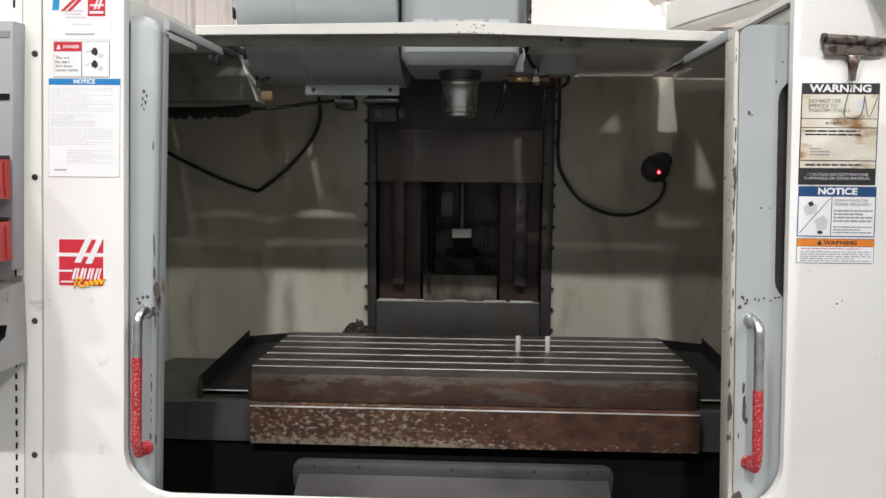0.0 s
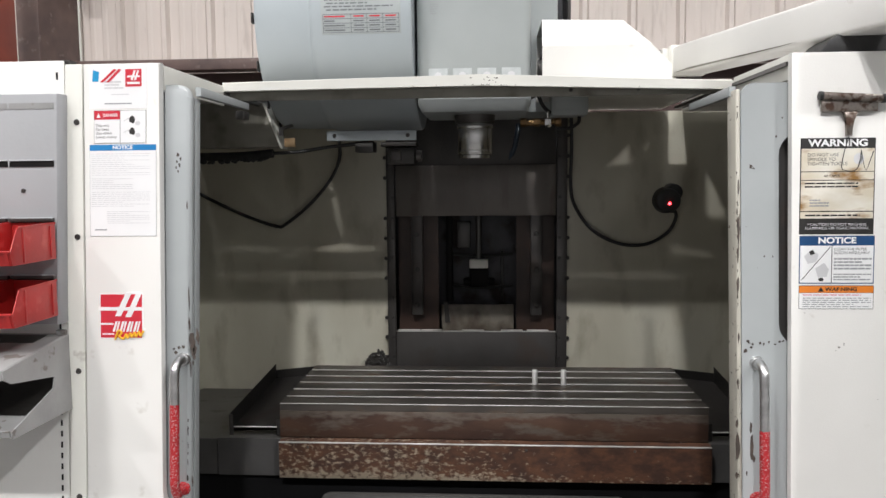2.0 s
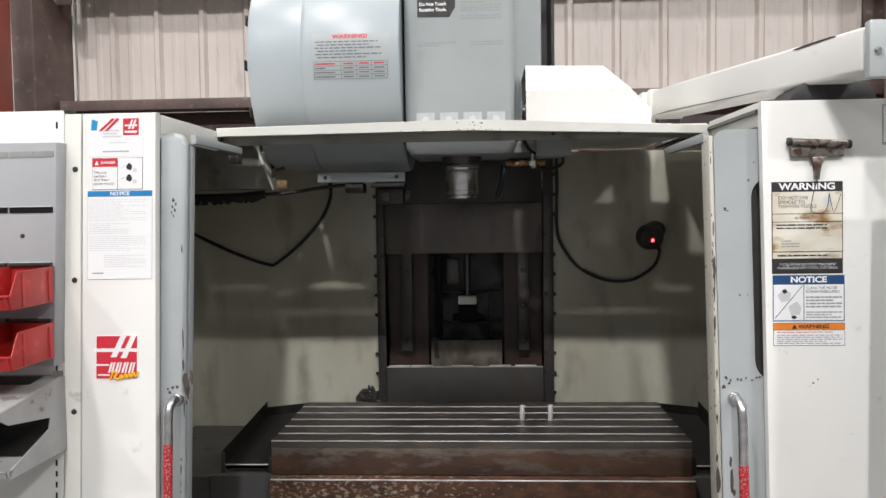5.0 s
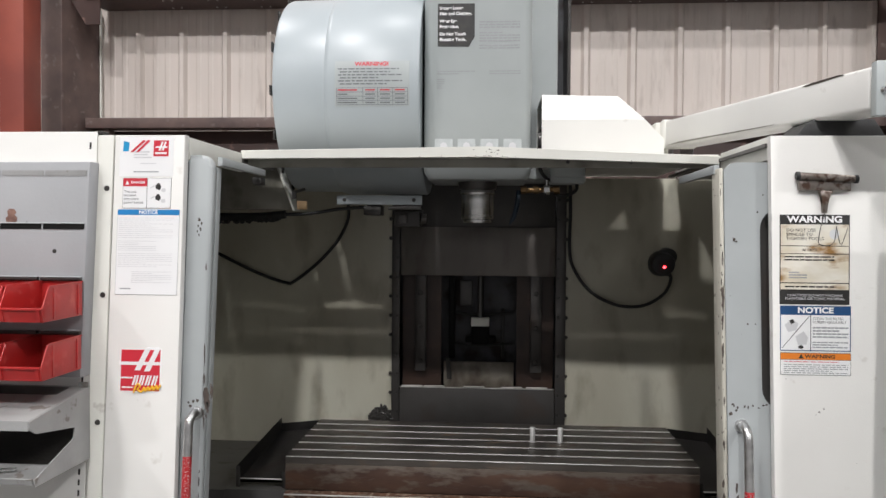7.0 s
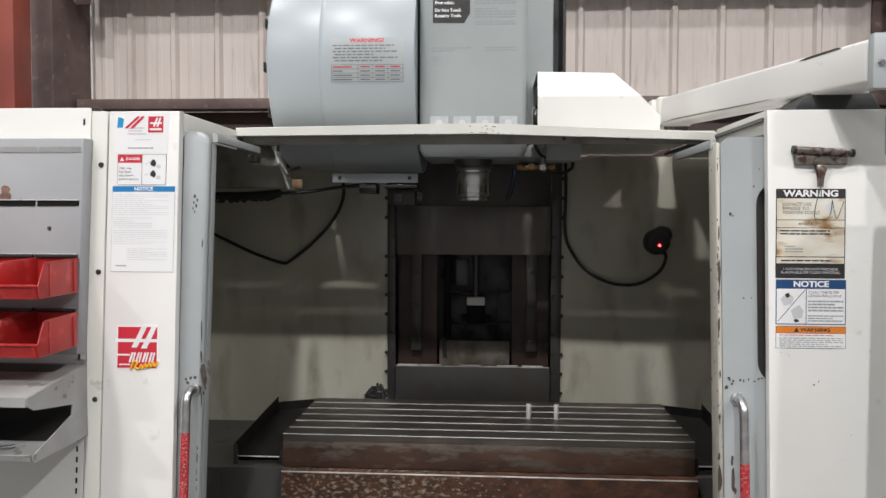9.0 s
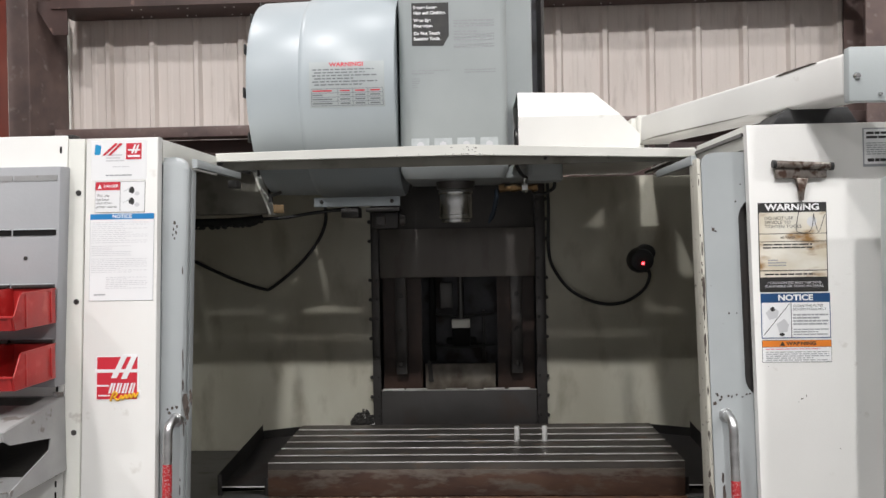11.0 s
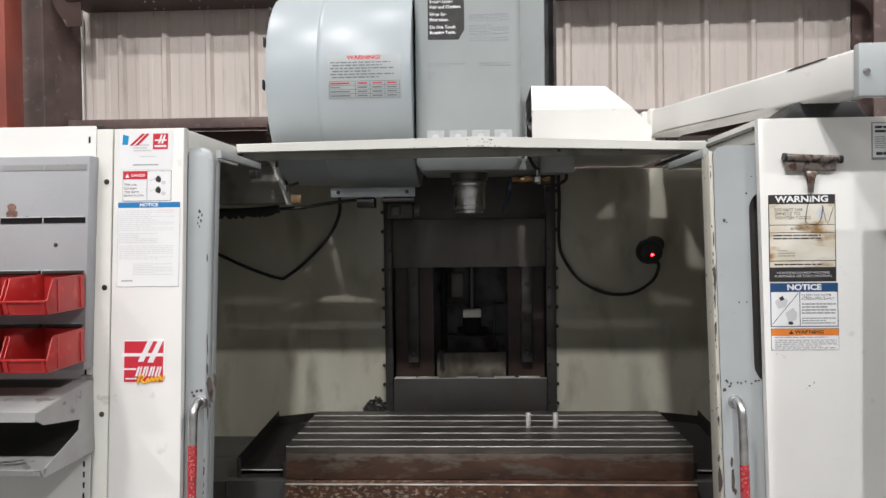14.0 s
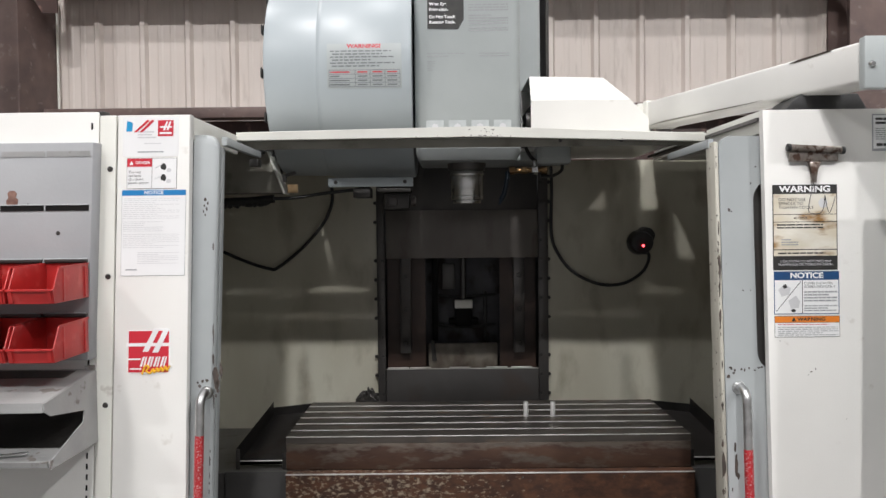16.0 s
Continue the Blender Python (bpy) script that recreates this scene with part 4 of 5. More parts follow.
# ---- stickers ----
def lettering(text, size, material, parent, x, z, y, k=0.0, z_ref=0.0, bold=0.0, wide=1.0, align="CENTER", name="word"):
    cu = bpy.data.curves.new(name, "FONT")
    cu.body, cu.size, cu.align_x, cu.align_y, cu.offset, cu.space_line = text, size, align, "CENTER", bold, 0.95
    tmp = bpy.data.objects.new("scratch", cu)
    scene.collection.objects.link(tmp)
    bpy.context.view_layer.update()
    me = bpy.data.meshes.new_from_object(tmp)
    bpy.data.objects.remove(tmp)
    bpy.data.curves.remove(cu)
    for v in me.vertices:
        a, b = v.co.x * wide + x, v.co.y + z
        v.co = (a + k * (z_ref - b), y, b)
    me.materials.clear()
    me.materials.append(material)
    ob = new(name, me)
    ob.parent = parent
    ob.location = -parent.location
    return ob


class Sticker:
    """A flat label on a plane facing the camera's side, measured from its top left corner in millimetres."""

    def __init__(self, name, label, category, x, z, y, k, group=""):
        self.x, self.z, self.y, self.k = x, z, y, k
        self.top = thing(name, label, category, (x, y, z), group)
        self.layer = 0

    def area(self, name, a, b, c, d, material, level=1, label=""):
        bm = box(self.x + a / 1000, self.x + c / 1000, self.y - 0.0004 * level, self.y, self.z - d / 1000, self.z - b / 1000)
        return part(name, lean(bm, self.k, self.z), material, self.top, label, smooth=False)

    def poly(self, name, pts, material, level=2, label=""):
        bm = prism([(self.x + a / 1000, self.z - b / 1000) for a, b in pts], self.y - 0.0004 * level, self.y)
        return part(name, lean(bm, self.k, self.z), material, self.top, label, smooth=False)

    def lines(self, name, a, b, c, d, rows, material, level=2, seed=1, thick=0.5, words=5):
        """Rows of small print as short bars in one mesh."""
        rnd = random.Random(seed)
        bm = bmesh.new()
        step = (d - b) / rows
        for i in range(rows):
            x = a
            end = c if rnd.random() < 0.7 else a + (c - a) * rnd.uniform(0.5, 0.9)
            while x < end:
                w = min((c - a) / words * rnd.uniform(0.4, 1.2), end - x)
                if w > 0.6:
                    z1 = b + step * (i + (1 - thick) / 2)
                    quad = [bm.verts.new((self.x + p / 1000, self.y - 0.0004 * level, self.z - q / 1000)) for p, q in ((x, z1), (x + w, z1), (x + w, z1 + step * thick), (x, z1 + step * thick))]
                    bm.faces.new(quad)
                x += w + (c - a) * 0.02
        lean(bm, self.k, self.z)
        ob = mesh_object(name, bm, material)
        ob.parent = self.top
        ob.location = -self.top.location
        return ob

    def word(self, text, size, material, a, b, level=3, **kw):
        return lettering(text, size / 1000, material, self.top, self.x + a / 1000, self.z - b / 1000, self.y - 0.0004 * level, self.k, self.z, **kw)


YS = Y0 - 0.0003
# left cabinet labels
st = Sticker("quality_sticker", "white sticker with blue star field and red stripes", "sticker", -0.868, 1.796, YS, LEAN_L, "machine labels")
st.area("paper", 0, 4, 134, 98, PAPER)
st.poly("star_field", [(10, 13), (24, 17), (22, 38), (8, 38)], SKYINK)
for i in range(2):
    o = i * 14
    st.poly("stripe", [(26 + o, 40), (33 + o, 40), (64 + o * 0.8, 13), (58 + o * 0.8, 11)], REDINK, 3)
st.area("brand_mark", 84, 12, 121, 50, REDINK, 2)
st.poly("mark_bar", [(88, 30), (117, 30), (118, 26), (89, 26)], PAPER, 3)
st.poly("mark_bar", [(96, 36), (101, 36), (108, 15), (104, 15)], PAPER, 4)
st.poly("mark_bar", [(104, 36), (109, 36), (116, 15), (112, 15)], PAPER, 4)
st.area("mark_line", 88, 40, 117, 45, PAPER, 3)
st.lines("small_print", 36, 36, 80, 56, 3, INK, seed=2, words=2)
st.lines("small_print", 52, 65, 92, 69, 1, INK, seed=3, words=3)
st.lines("small_print", 36, 84, 98, 90, 1, FAINT, seed=4, words=4)

st = Sticker("danger_sticker", "white danger sticker with red header and two black symbols", "sticker", -0.861, 1.694, YS, LEAN_L, "machine labels")
st.area("border", 0, 0, 120, 73, BLACK)
st.area("paper", 0.8, 0.8, 119, 72, PAPER, 2)
st.area("header", 1, 1, 60, 20, REDINK, 3)
st.poly("triangle", [(6, 16), (16, 16), (11, 6)], PAPER, 4)
st.word("DANGER", 9.0, PAPER, 38, 10.8, 4, bold=0.0002, wide=0.95)
st.area("divider", 60, 1, 60.8, 72, BLACK, 3)
st.word("This unit\nhas been\nshut down\npower source", 9.0, BLACK, 4, 46, 3, align="LEFT", wide=0.95)
for cz in (21, 47):
    st.poly("symbol", [(88 + 7 * math.cos(t * 0.6283), cz + 7.5 * math.sin(t * 0.6283) * (1.2 if t % 3 else 0.8)) for t in range(10)], BLACK, 3)
    st.poly("symbol_ring", [(101 + 6 * math.cos(t * 0.6283), cz + 8 + 5 * math.sin(t * 0.6283)) for t in range(10)], INK, 3)
    st.poly("symbol_stroke", [(68, cz + 2), (82, cz - 4), (82, cz - 3), (68, cz + 3)], FAINT, 3)

st = Sticker("notice_sticker", "large white notice sticker with blue header and small print", "sticker", -0.875, 1.618, YS, LEAN_L, "machine labels")
st.area("border", 0, 0, 154, 206, FAINT)
st.area("paper", 0.8, 0.8, 153.2, 205, PAPER, 2)
st.area("header", 0.5, 0, 153.5, 13, BLUEINK, 3)
st.word("NOTICE", 11.5, PAPER, 77, 6.6, 4, bold=0.0004, wide=1.1)
st.lines("small_print", 5, 18, 139, 70, 11, INK, 3, seed=7, thick=0.24, words=11)
st.lines("small_print", 5, 74, 100, 100, 6, INK, 3, seed=8, thick=0.3, words=12)
st.lines("small_print", 5, 104, 139, 140, 8, INK, 3, seed=9, thick=0.24, words=11)
st.lines("small_print", 40, 148, 139, 178, 7, INK, 3, seed=10, thick=0.3, words=10)
st.lines("small_print", 12, 188, 40, 194, 1, FAINT, 3, seed=11, words=3)

st = Sticker("racing_sticker", "red square brand sticker with white bars and yellow script", "sticker", -0.866, 1.279, YS, LEAN_L, "machine labels")
st.poly("outline", [(-6, 28), (-6, 38), (-1, 38), (-1, 101), (62, 103), (66, 106), (104, 96), (106, 80), (101, 76), (100, -2), (92, -7), (64, -6), (58, -2), (-2, -2), (-2, 27)], PAPER, 1)
st.area("red_field", 0, 0, 97, 100, REDINK, 2)
st.area("bar", -5, 29, 97, 37, PAPER, 3)
st.poly("bar", [(34, 50), (48, 50), (74, -5), (60, -5)], PAPER, 4)
st.poly("bar", [(58, 52), (72, 52), (97, -3), (84, -3)], PAPER, 5)
st.area("band", 0, 66, 30, 70, PAPER, 3)
for i, a in enumerate((28, 44, 60, 76)):
    st.poly("glyph", [(a, 86), (a + 5, 86), (a + 12, 62), (a + 7, 62)], PAPER, 4)
    st.poly("glyph", [(a + 8, 86), (a + 12, 86), (a + 18, 62), (a + 14, 62)], PAPER, 5)
st.lines("small_print", 4, 88, 32, 95, 1, PAPER, 3, seed=3, words=2)
script = tube([(st.x + a / 1000, st.y - 0.0022, st.z - b / 1000) for a, b in ((34, 104), (42, 84), (50, 88), (44, 96), (54, 102), (60, 92), (64, 100), (70, 90), (74, 98), (80, 88), (84, 97), (90, 86), (94, 95), (101, 84))], 0.0024, 8)
part("script", lean(script, LEAN_L, st.z), YELLOW, st.top, "yellow script squiggle")

# right cabinet labels
KR = 0.013
st = Sticker("warning_sticker", "oil-stained warning sticker with black header and footer", "sticker", 0.680, 1.614, YS, KR, "machine labels")
st.area("backing", 0, 0, 154, 204, BLACK)
st.area("paper", 2, 22, 152, 70, STAINED, 2)
st.area("paper", 2, 71.5, 152, 88, STAINED, 2)
st.area("paper", 2, 89.5, 152, 154, STAINED, 2)
st.area("paper", 2, 156, 152, 170, STAINED, 2)
st.word("WARNING", 20, PAPER, 77, 11, 3, bold=0.0007, wide=1.25)
st.word("DO NOT USE\nSPINDLE TO\nTIGHTEN TOOLS", 10, BLACK, 14, 45, 3, align="LEFT", wide=1.08)
st.word("40 TAPER", 8, BLACK, 66, 80, 3)
st.lines("small_print", 10, 92, 120, 106, 2, DARK, 3, seed=21, thick=0.45, words=5)
st.lines("small_print", 20, 128, 60, 146, 3, FAINT, 3, seed=22, words=4)
st.lines("small_print", 12, 160, 140, 167, 1, DARK, 3, seed=23, words=7)
st.word("! CAUTION DO NOT MACHINE\nFLAMMABLE OR TOXIC MATERIAL", 8.2, INK, 78, 187, 3, wide=1.05)
st.poly("seal", [(120 + 11 * math.cos(t * 0.5236), 44 + 12 * math.sin(t * 0.5236)) for t in range(12)], INK, 3)

st = Sticker("notice_sticker", "white notice sticker with dark blue header and line drawing", "sticker", 0.684, 1.407, YS, KR, "machine labels")
st.area("border", 0, 0, 156, 103, NAVY)
st.area("paper", 2, 21, 154, 101, PAPER, 2)
st.word("NOTICE", 18, PAPER, 78, 10.5, 3, bold=0.0007, wide=1.2)
st.area("divider", 67, 21, 68.4, 101, BLACK, 3)
st.poly("drawing_line", [(4, 96), (5.6, 96), (65, 24), (63.4, 24)], BLACK, 3)
st.poly("drawing", [(10, 44), (26, 30), (40, 40), (36, 56), (18, 60)], INK, 3)
st.poly("drawing_block", [(20, 34), (28, 30), (32, 38), (24, 42)], BLACK, 4)
st.poly("drawing", [(34, 70), (52, 58), (62, 72), (58, 88), (40, 90)], INK, 3)
st.poly("drawing_block", [(46 + 6 * math.cos(t * 0.7854), 94 + 4 * math.sin(t * 0.7854)) for t in range(8)], BLACK, 4)
st.word("CLEAN THE FILTER\nSCREEN REGULARLY", 8.2, BLACK, 72, 33, 3, align="LEFT", wide=0.98)
st.lines("small_print", 72, 46, 150, 74, 4, FAINT, 3, seed=31, thick=0.55, words=6)
st.lines("small_print", 72, 80, 150, 97, 3, FAINT, 3, seed=32, thick=0.5, words=6)

st = Sticker("warning_sticker", "white warning sticker with orange header", "sticker", 0.686, 1.300, YS, KR, "machine labels")
st.area("border", 0, 0, 156, 51, BLACK)
st.area("paper", 1, 16.5, 155, 50, PAPER, 2)
st.area("header", 1, 1, 155, 15.5, ORANGE, 2)
st.poly("triangle", [(40, 13), (52, 13), (46, 3)], BLACK, 3)
st.word("WARNING", 11, BLACK, 88, 8.3, 3, bold=0.0004, wide=1.25)
st.lines("small_print", 8, 19, 130, 22, 1, REDINK, 3, seed=41, words=8)
st.lines("small_print", 8, 25, 150, 48, 5, FAINT, 3, seed=42, thick=0.42, words=10)

st = Sticker("instruction_plate", "white riveted instruction plate with small print", "sticker", 0.916, 1.780, YS, KR, "machine labels")
st.area("border", 0, 0, 120, 88, FAINT)
st.area("paper", 3, 3, 117, 82, PAPER, 2)
st.lines("heading", 8, 7, 112, 26, 2, BLACK, 3, seed=51, thick=0.6, words=5)
st.lines("small_print", 8, 32, 112, 62, 6, FAINT, 3, seed=52, thick=0.4, words=9)
st.lines("code_line", 10, 68, 90, 78, 1, BLACK, 3, seed=53, thick=0.7, words=6)

# spindle head labels
YH = 2.1995
st = Sticker("safety_sticker", "scuffed black safety sticker with white lettering", "sticker", -0.153, 2.286, YH, 0.0, "machine labels")
st.poly("backing", [(0, 0), (116, 1), (116, 106), (108, 118), (98, 136), (0, 134)], BLACK, 1)
for i, t in enumerate(("Secure Loose", "Hair and Clothing.", "Wear Eye", "Protection.", "Do Not Touch", "Rotating Tools.")):
    st.word(t, 13.5, PAPER, 6, 15 + i * 17.2 + (i // 2) * 6, 2, align="LEFT", bold=0.0004, wide=1.0)
st = Sticker("instruction_print", "faded grey instruction print on the casting", "sticker", -0.022, 2.232, YH, 0.0, "machine labels")
st.lines("small_print", 0, 0, 126, 26, 3, FAINT, 1, seed=61, thick=0.5, words=6)
st.lines("small_print", 0, 34, 126, 68, 4, FAINT, 1, seed=62, thick=0.5, words=6)
st.lines("small_print", 0, 74, 126, 90, 2, FAINT, 1, seed=63, thick=0.5, words=6)
st = Sticker("worn_print", "half worn-off grey print on the casting", "sticker", -0.155, 2.078, YH, 0.0, "machine labels")
st.lines("small_print", 0, 0, 120, 16, 2, FAINT, 1, seed=64, thick=0.4, words=7)
st.lines("small_print", 165, 0, 262, 16, 2, FAINT, 1, seed=65, thick=0.4, words=5)
st.lines("small_print", 0, 26, 26, 60, 5, FAINT, 1, seed=66, thick=0.3, words=2)
st = Sticker("symbol_sticker", "pale worn sticker strip with four symbols", "sticker", -0.160, 1.862, YH, 0.0, "machine labels")
for i in range(4):
    st.area("symbol_panel", i * 72, 0, i * 72 + 56, 46, WORN, 1)
    st.poly("symbol", [(i * 72 + 28 + 12 * math.cos(t * 0.9 + i), 23 + 13 * math.sin(t * 0.9 + i)) for t in range(7)], INK, 2)
st = Sticker("brand_plate", "orange-red brand lettering drawn as a plain bar", "sticker", -0.11, 2.52, YH, 0.0, "machine labels")
st.area("bar", 0, 0, 190, 62, REDINK, 1)


# drum label, bent to the drum
def on_drum(z, lift=0.0008):
    return 2.45 - math.sqrt((0.337 + lift) ** 2 - (z - 2.035) ** 2)


def bent(bm_or_me, lift):
    for v in (bm_or_me.verts if isinstance(bm_or_me, bmesh.types.BMesh) else bm_or_me.vertices):
        v.co.y = on_drum(v.co.z, lift)
    return bm_or_me


def drum_patch(x0, x1, z0, z1, lift, n=10):
    bm = bmesh.new()
    rows = [[bm.verts.new((x, 0, z0 + (z1 - z0) * i / n)) for x in (x0, x1)] for i in range(n + 1)]
    for a, b in zip(rows, rows[1:]):
        bm.faces.new((a[0], a[1], b[1], b[0]))
    return bent(bm, lift)


DRL = thing("drum_label", "pale caution label with red heading and a small table", "sticker", (-0.45, 2.11, 2.0), "machine labels")
part("film", drum_patch(-0.462, -0.232, 1.953, 2.090, 0.0006), CASTING, DRL)
w = lettering("WARNING!", 0.017, REDINK, DRL, -0.348, 2.081, 2.1, bold=0.0006, wide=1.2)
bent(w.data, 0.0012)
rnd = random.Random(77)
bm = bmesh.new()
for i in range(6):
    z = 2.066 - i * 0.0092
    x = -0.452 + (0.006 if i in (1, 3, 5) else 0.0)
    end = -0.240 - (rnd.uniform(0.0, 0.03) if i % 2 == 0 else rnd.uniform(0.05, 0.1))
    while x < end:
        wd = min(rnd.uniform(0.008, 0.022), end - x)
        joined(bm, drum_patch(x, x + wd, z - 0.0019, z + 0.0019, 0.0012, 1))
        x += wd + 0.004
part("small_print", bm, GREYINK, DRL)
bm = bmesh.new()
for i in range(5):
    z = 2.008 - i * 0.0125
    joined(bm, drum_patch(-0.457, -0.237, z - 0.0006, z + 0.0006, 0.0012, 1))
for x in (-0.457, -0.376, -0.330, -0.284, -0.238):
    joined(bm, drum_patch(x, x + 0.0014, 1.958, 2.008, 0.0012, 6))
part("table_grid", bm, GREYINK, DRL)
for i in range(4):
    bm = bmesh.new()
    z = 2.008 - (i + 0.5) * 0.0125
    for x, wd in ((-0.453, 0.06 if i != 1 else 0.03), (-0.368, 0.03), (-0.322, 0.03), (-0.276, 0.03)):
        joined(bm, drum_patch(x, x + wd, z - 0.0018, z + 0.0018, 0.0012, 1))
    tagged(part("table_print", bm, REDINK if i == 0 else GREYINK, DRL), kind="stuff")

# ---- tool stand beside the machine ----
KS = -0.05
STAND = thing("tool_stand", "white steel tool stand with slotted uprights", "tool stand", (-1.4, 1.6, 0))
part("back_panel", lean(box(-2.30, -0.926, 1.572, 1.60, 0.02, 1.806, 0.003), LEAN_L, 1.80), WHITE, STAND)
part("end_cap", box(-0.932, -0.914, 1.574, 1.604, 1.799, 1.8075, 0.001), DARK, STAND)
# Near-black boxes stand for the shaded slot openings.
slots = [(1.772, 0.016), (1.205, 0.018), (1.168, 0.018)] + [(1.055 - i * 0.0262, 0.014) for i in range(24)]
for z, h in slots:
    part("slot", lean(box(-0.945, -0.9405, 1.5712, 1.573, z - h / 2, z + h / 2), LEAN_L, 1.80), SHADEBLACK, STAND)

BRD = thing("louvre_board", "grey louvred bin board with dark hanging slots", "bin board", (-1.4, 1.53, 1.23))
bm = prism([(-2.2, 1.535), (-0.926, 1.535), (-0.921, 1.542), (-0.921, 1.571), (-2.2, 1.571)], 1.215, 1.730, "z", bevel=0.003)
part("board_sheet", lean(bm, KS, 1.73), BOARD, BRD)
# Below the top row the slots are boxes coloured like shaded holes.
for r, z in enumerate((1.704, 1.577, 1.449, 1.321)):
    for i in range(9):
        x1 = -0.9320 - i * 0.1065
        part("slot", lean(box(x1 - 0.102, x1, 1.5335, 1.5355, z - 0.0075, z + 0.0055), KS, 1.73), SHELF if r == 0 else SHADEBLACK, BRD)
        if r:
            part("louvre", lean(prism([(1.5345, z + 0.0055), (1.5310, z + 0.0060), (1.5318, z + 0.0075), (1.5345, z + 0.0085)], x1 - 0.101, x1 - 0.001, "x"), KS, 1.73), BOARD, BRD)
for x, z, r in ((-1.003, 1.517, 0.005), (-1.075, 1.584, 0.003)):
    part("stain", lean(rod((x, 1.5348, z), (x, 1.5336, z), r, 12), KS, 1.73), DARK, BRD, "rust spot")
bm = prism([(x - 0.082, z) for x, z in ((-1.043, 1.583), (-1.046, 1.595), (-1.040, 1.601), (-1.043, 1.612), (-1.037, 1.618), (-1.026, 1.617), (-1.020, 1.610), (-1.024, 1.602), (-1.017, 1.597), (-1.019, 1.583))], 1.5338, 1.5348)
part("stain", lean(bm, KS, 1.73), TAPE, BRD, "worn brown tape mark")


def stack_bin(x1, z0):
    """An open hopper bin, 0.10 wide, hung on the board: x1 is its right side."""
    b = thing("hanging_bin", "red plastic hopper bin hanging on the grey board", "storage bin", (x1 - 0.050, 1.44, z0), group="red hopper bins")
    yb, yf, h, t, w = 1.527, 1.360, 0.080, 0.003, 0.100
    prof = [(yb, 0.0), (yf + 0.012, 0.0), (yf + 0.004, 0.028), (yf + 0.03, h * 0.96), (yb, h)]
    for name, a in (("side", x1 - t), ("side", x1 - w)):
        part(name, prism([(y, z0 + z) for y, z in prof], a, a + t, "x", bevel=0.0008), REDBIN, b)
    part("bottom", box(x1 - w + t, x1 - t, yf + 0.012, yb, z0, z0 + t), REDBIN, b)
    part("back", box(x1 - w + t, x1 - t, yb - t, yb, z0 + t, z0 + h), REDBIN, b)
    part("front", prism([(yf + 0.012, z0), (yf + 0.009, z0), (yf + 0.001, z0 + 0.028), (yf + 0.005, z0 + 0.028)], x1 - w, x1, "x", bevel=0.0006), REDBIN, b)
    part("lip", box(x1 - w - 0.001, x1 + 0.001, yf - 0.003, yf + 0.006, z0 + 0.027, z0 + 0.032, 0.0012), REDBIN, b)
    part("rim", prism([(yf + 0.03, z0 + h * 0.93), (yf + 0.03, z0 + h * 0.985), (yb, z0 + h * 1.02), (yb, z0 + h * 0.97)], x1 - 0.001, x1 + 0.002, "x"), REDBIN, b)
    part("rim", prism([(yf + 0.03, z0 + h * 0.93), (yf + 0.03, z0 + h * 0.985), (yb, z0 + h * 1.02), (yb, z0 + h * 0.97)], x1 - w - 0.002, x1 - w + 0.001, "x"), REDBIN, b)
    for y in (yf + 0.045, yb - 0.022):
        part("rib", box(x1, x1 + 0.0022, y, y + 0.006, z0 + 0.004, z0 + h * 0.92, 0.0006), REDBIN, b)
    for x in (x1 - w + 0.004, x1 - 0.012):
        part("rib", prism([(yf + 0.0085, z0 + 0.002), (yf + 0.0055, z0 + 0.002), (yf - 0.0015, z0 + 0.027), (yf + 0.0015, z0 + 0.027)], x, x + 0.008, "x"), REDBIN, b)
    part("hanging_strip", box(x1 - w + 0.002, x1 + 0.001, yb - 0.012, yb - 0.001, z0 + h + 0.003, z0 + h + 0.010, 0.001), DARK, b, "dark steel hanging strip")
    return b


for i in range(4):
    stack_bin(-0.941 - i * 0.1065, 1.366)
    stack_bin(-0.944 - i * 0.1065, 1.238)

SH = thing("tool_shelf", "worn grey steel shelf with a bent tray below", "shelf", (-1.4, 1.45, 1.0))
part("shelf_top", prism([(1.568, 1.188), (1.568, 1.182), (1.330, 1.150), (1.330, 1.140), (1.325, 1.140), (1.325, 1.161)], -2.2, -0.950, "x", bevel=0.001), SHELF, SH)
part("shelf_back_strip", prism([(1.555, 1.1875), (1.50, 1.1815), (1.50, 1.1805), (1.555, 1.1865)], -2.15, -0.99, "x"), DARK, SH, "dark strip along the back of the shelf")
part("end_plate", prism([(1.324, 1.160), (1.326, 1.142), (1.350, 1.128), (1.503, 1.104), (1.496, 1.079), (1.341, 1.030), (1.345, 1.014), (1.568, 1.012), (1.568, 1.186)], -0.949, -0.946, "x"), SHELF, SH, "grey cut-out end plate")
part("hook", box(-0.972, -0.950, 1.560, 1.571, 1.180, 1.198, 0.002), SHELF, SH)
tray = [(1.345, 1.030), (1.350, 1.016), (1.375, 1.008), (1.44, 1.030), (1.44, 1.034), (1.376, 1.013), (1.354, 1.019), (1.349, 1.031)]
part("lower_tray", prism(tray, -2.2, -0.955, "x"), SHELF, SH)
# DARK instead of SHELF puts the shade under the shelf into the scoop.
part("tray_scoop", prism([(1.441, 1.030), (1.50, 1.052), (1.535, 1.085), (1.550, 1.130), (1.554, 1.130), (1.540, 1.083), (1.504, 1.048), (1.441, 1.026)], -2.2, -0.955, "x"), DARK, SH, "scoop of the tray, darkened for the shade under the shelf")
for x in (-0.990, -1.60, -2.15):
    part("tray_bracket", prism([(1.571, 1.17), (1.571, 1.05), (1.556, 1.05), (1.556, 1.17)], x - 0.012, x, "x"), SHELF, SH)
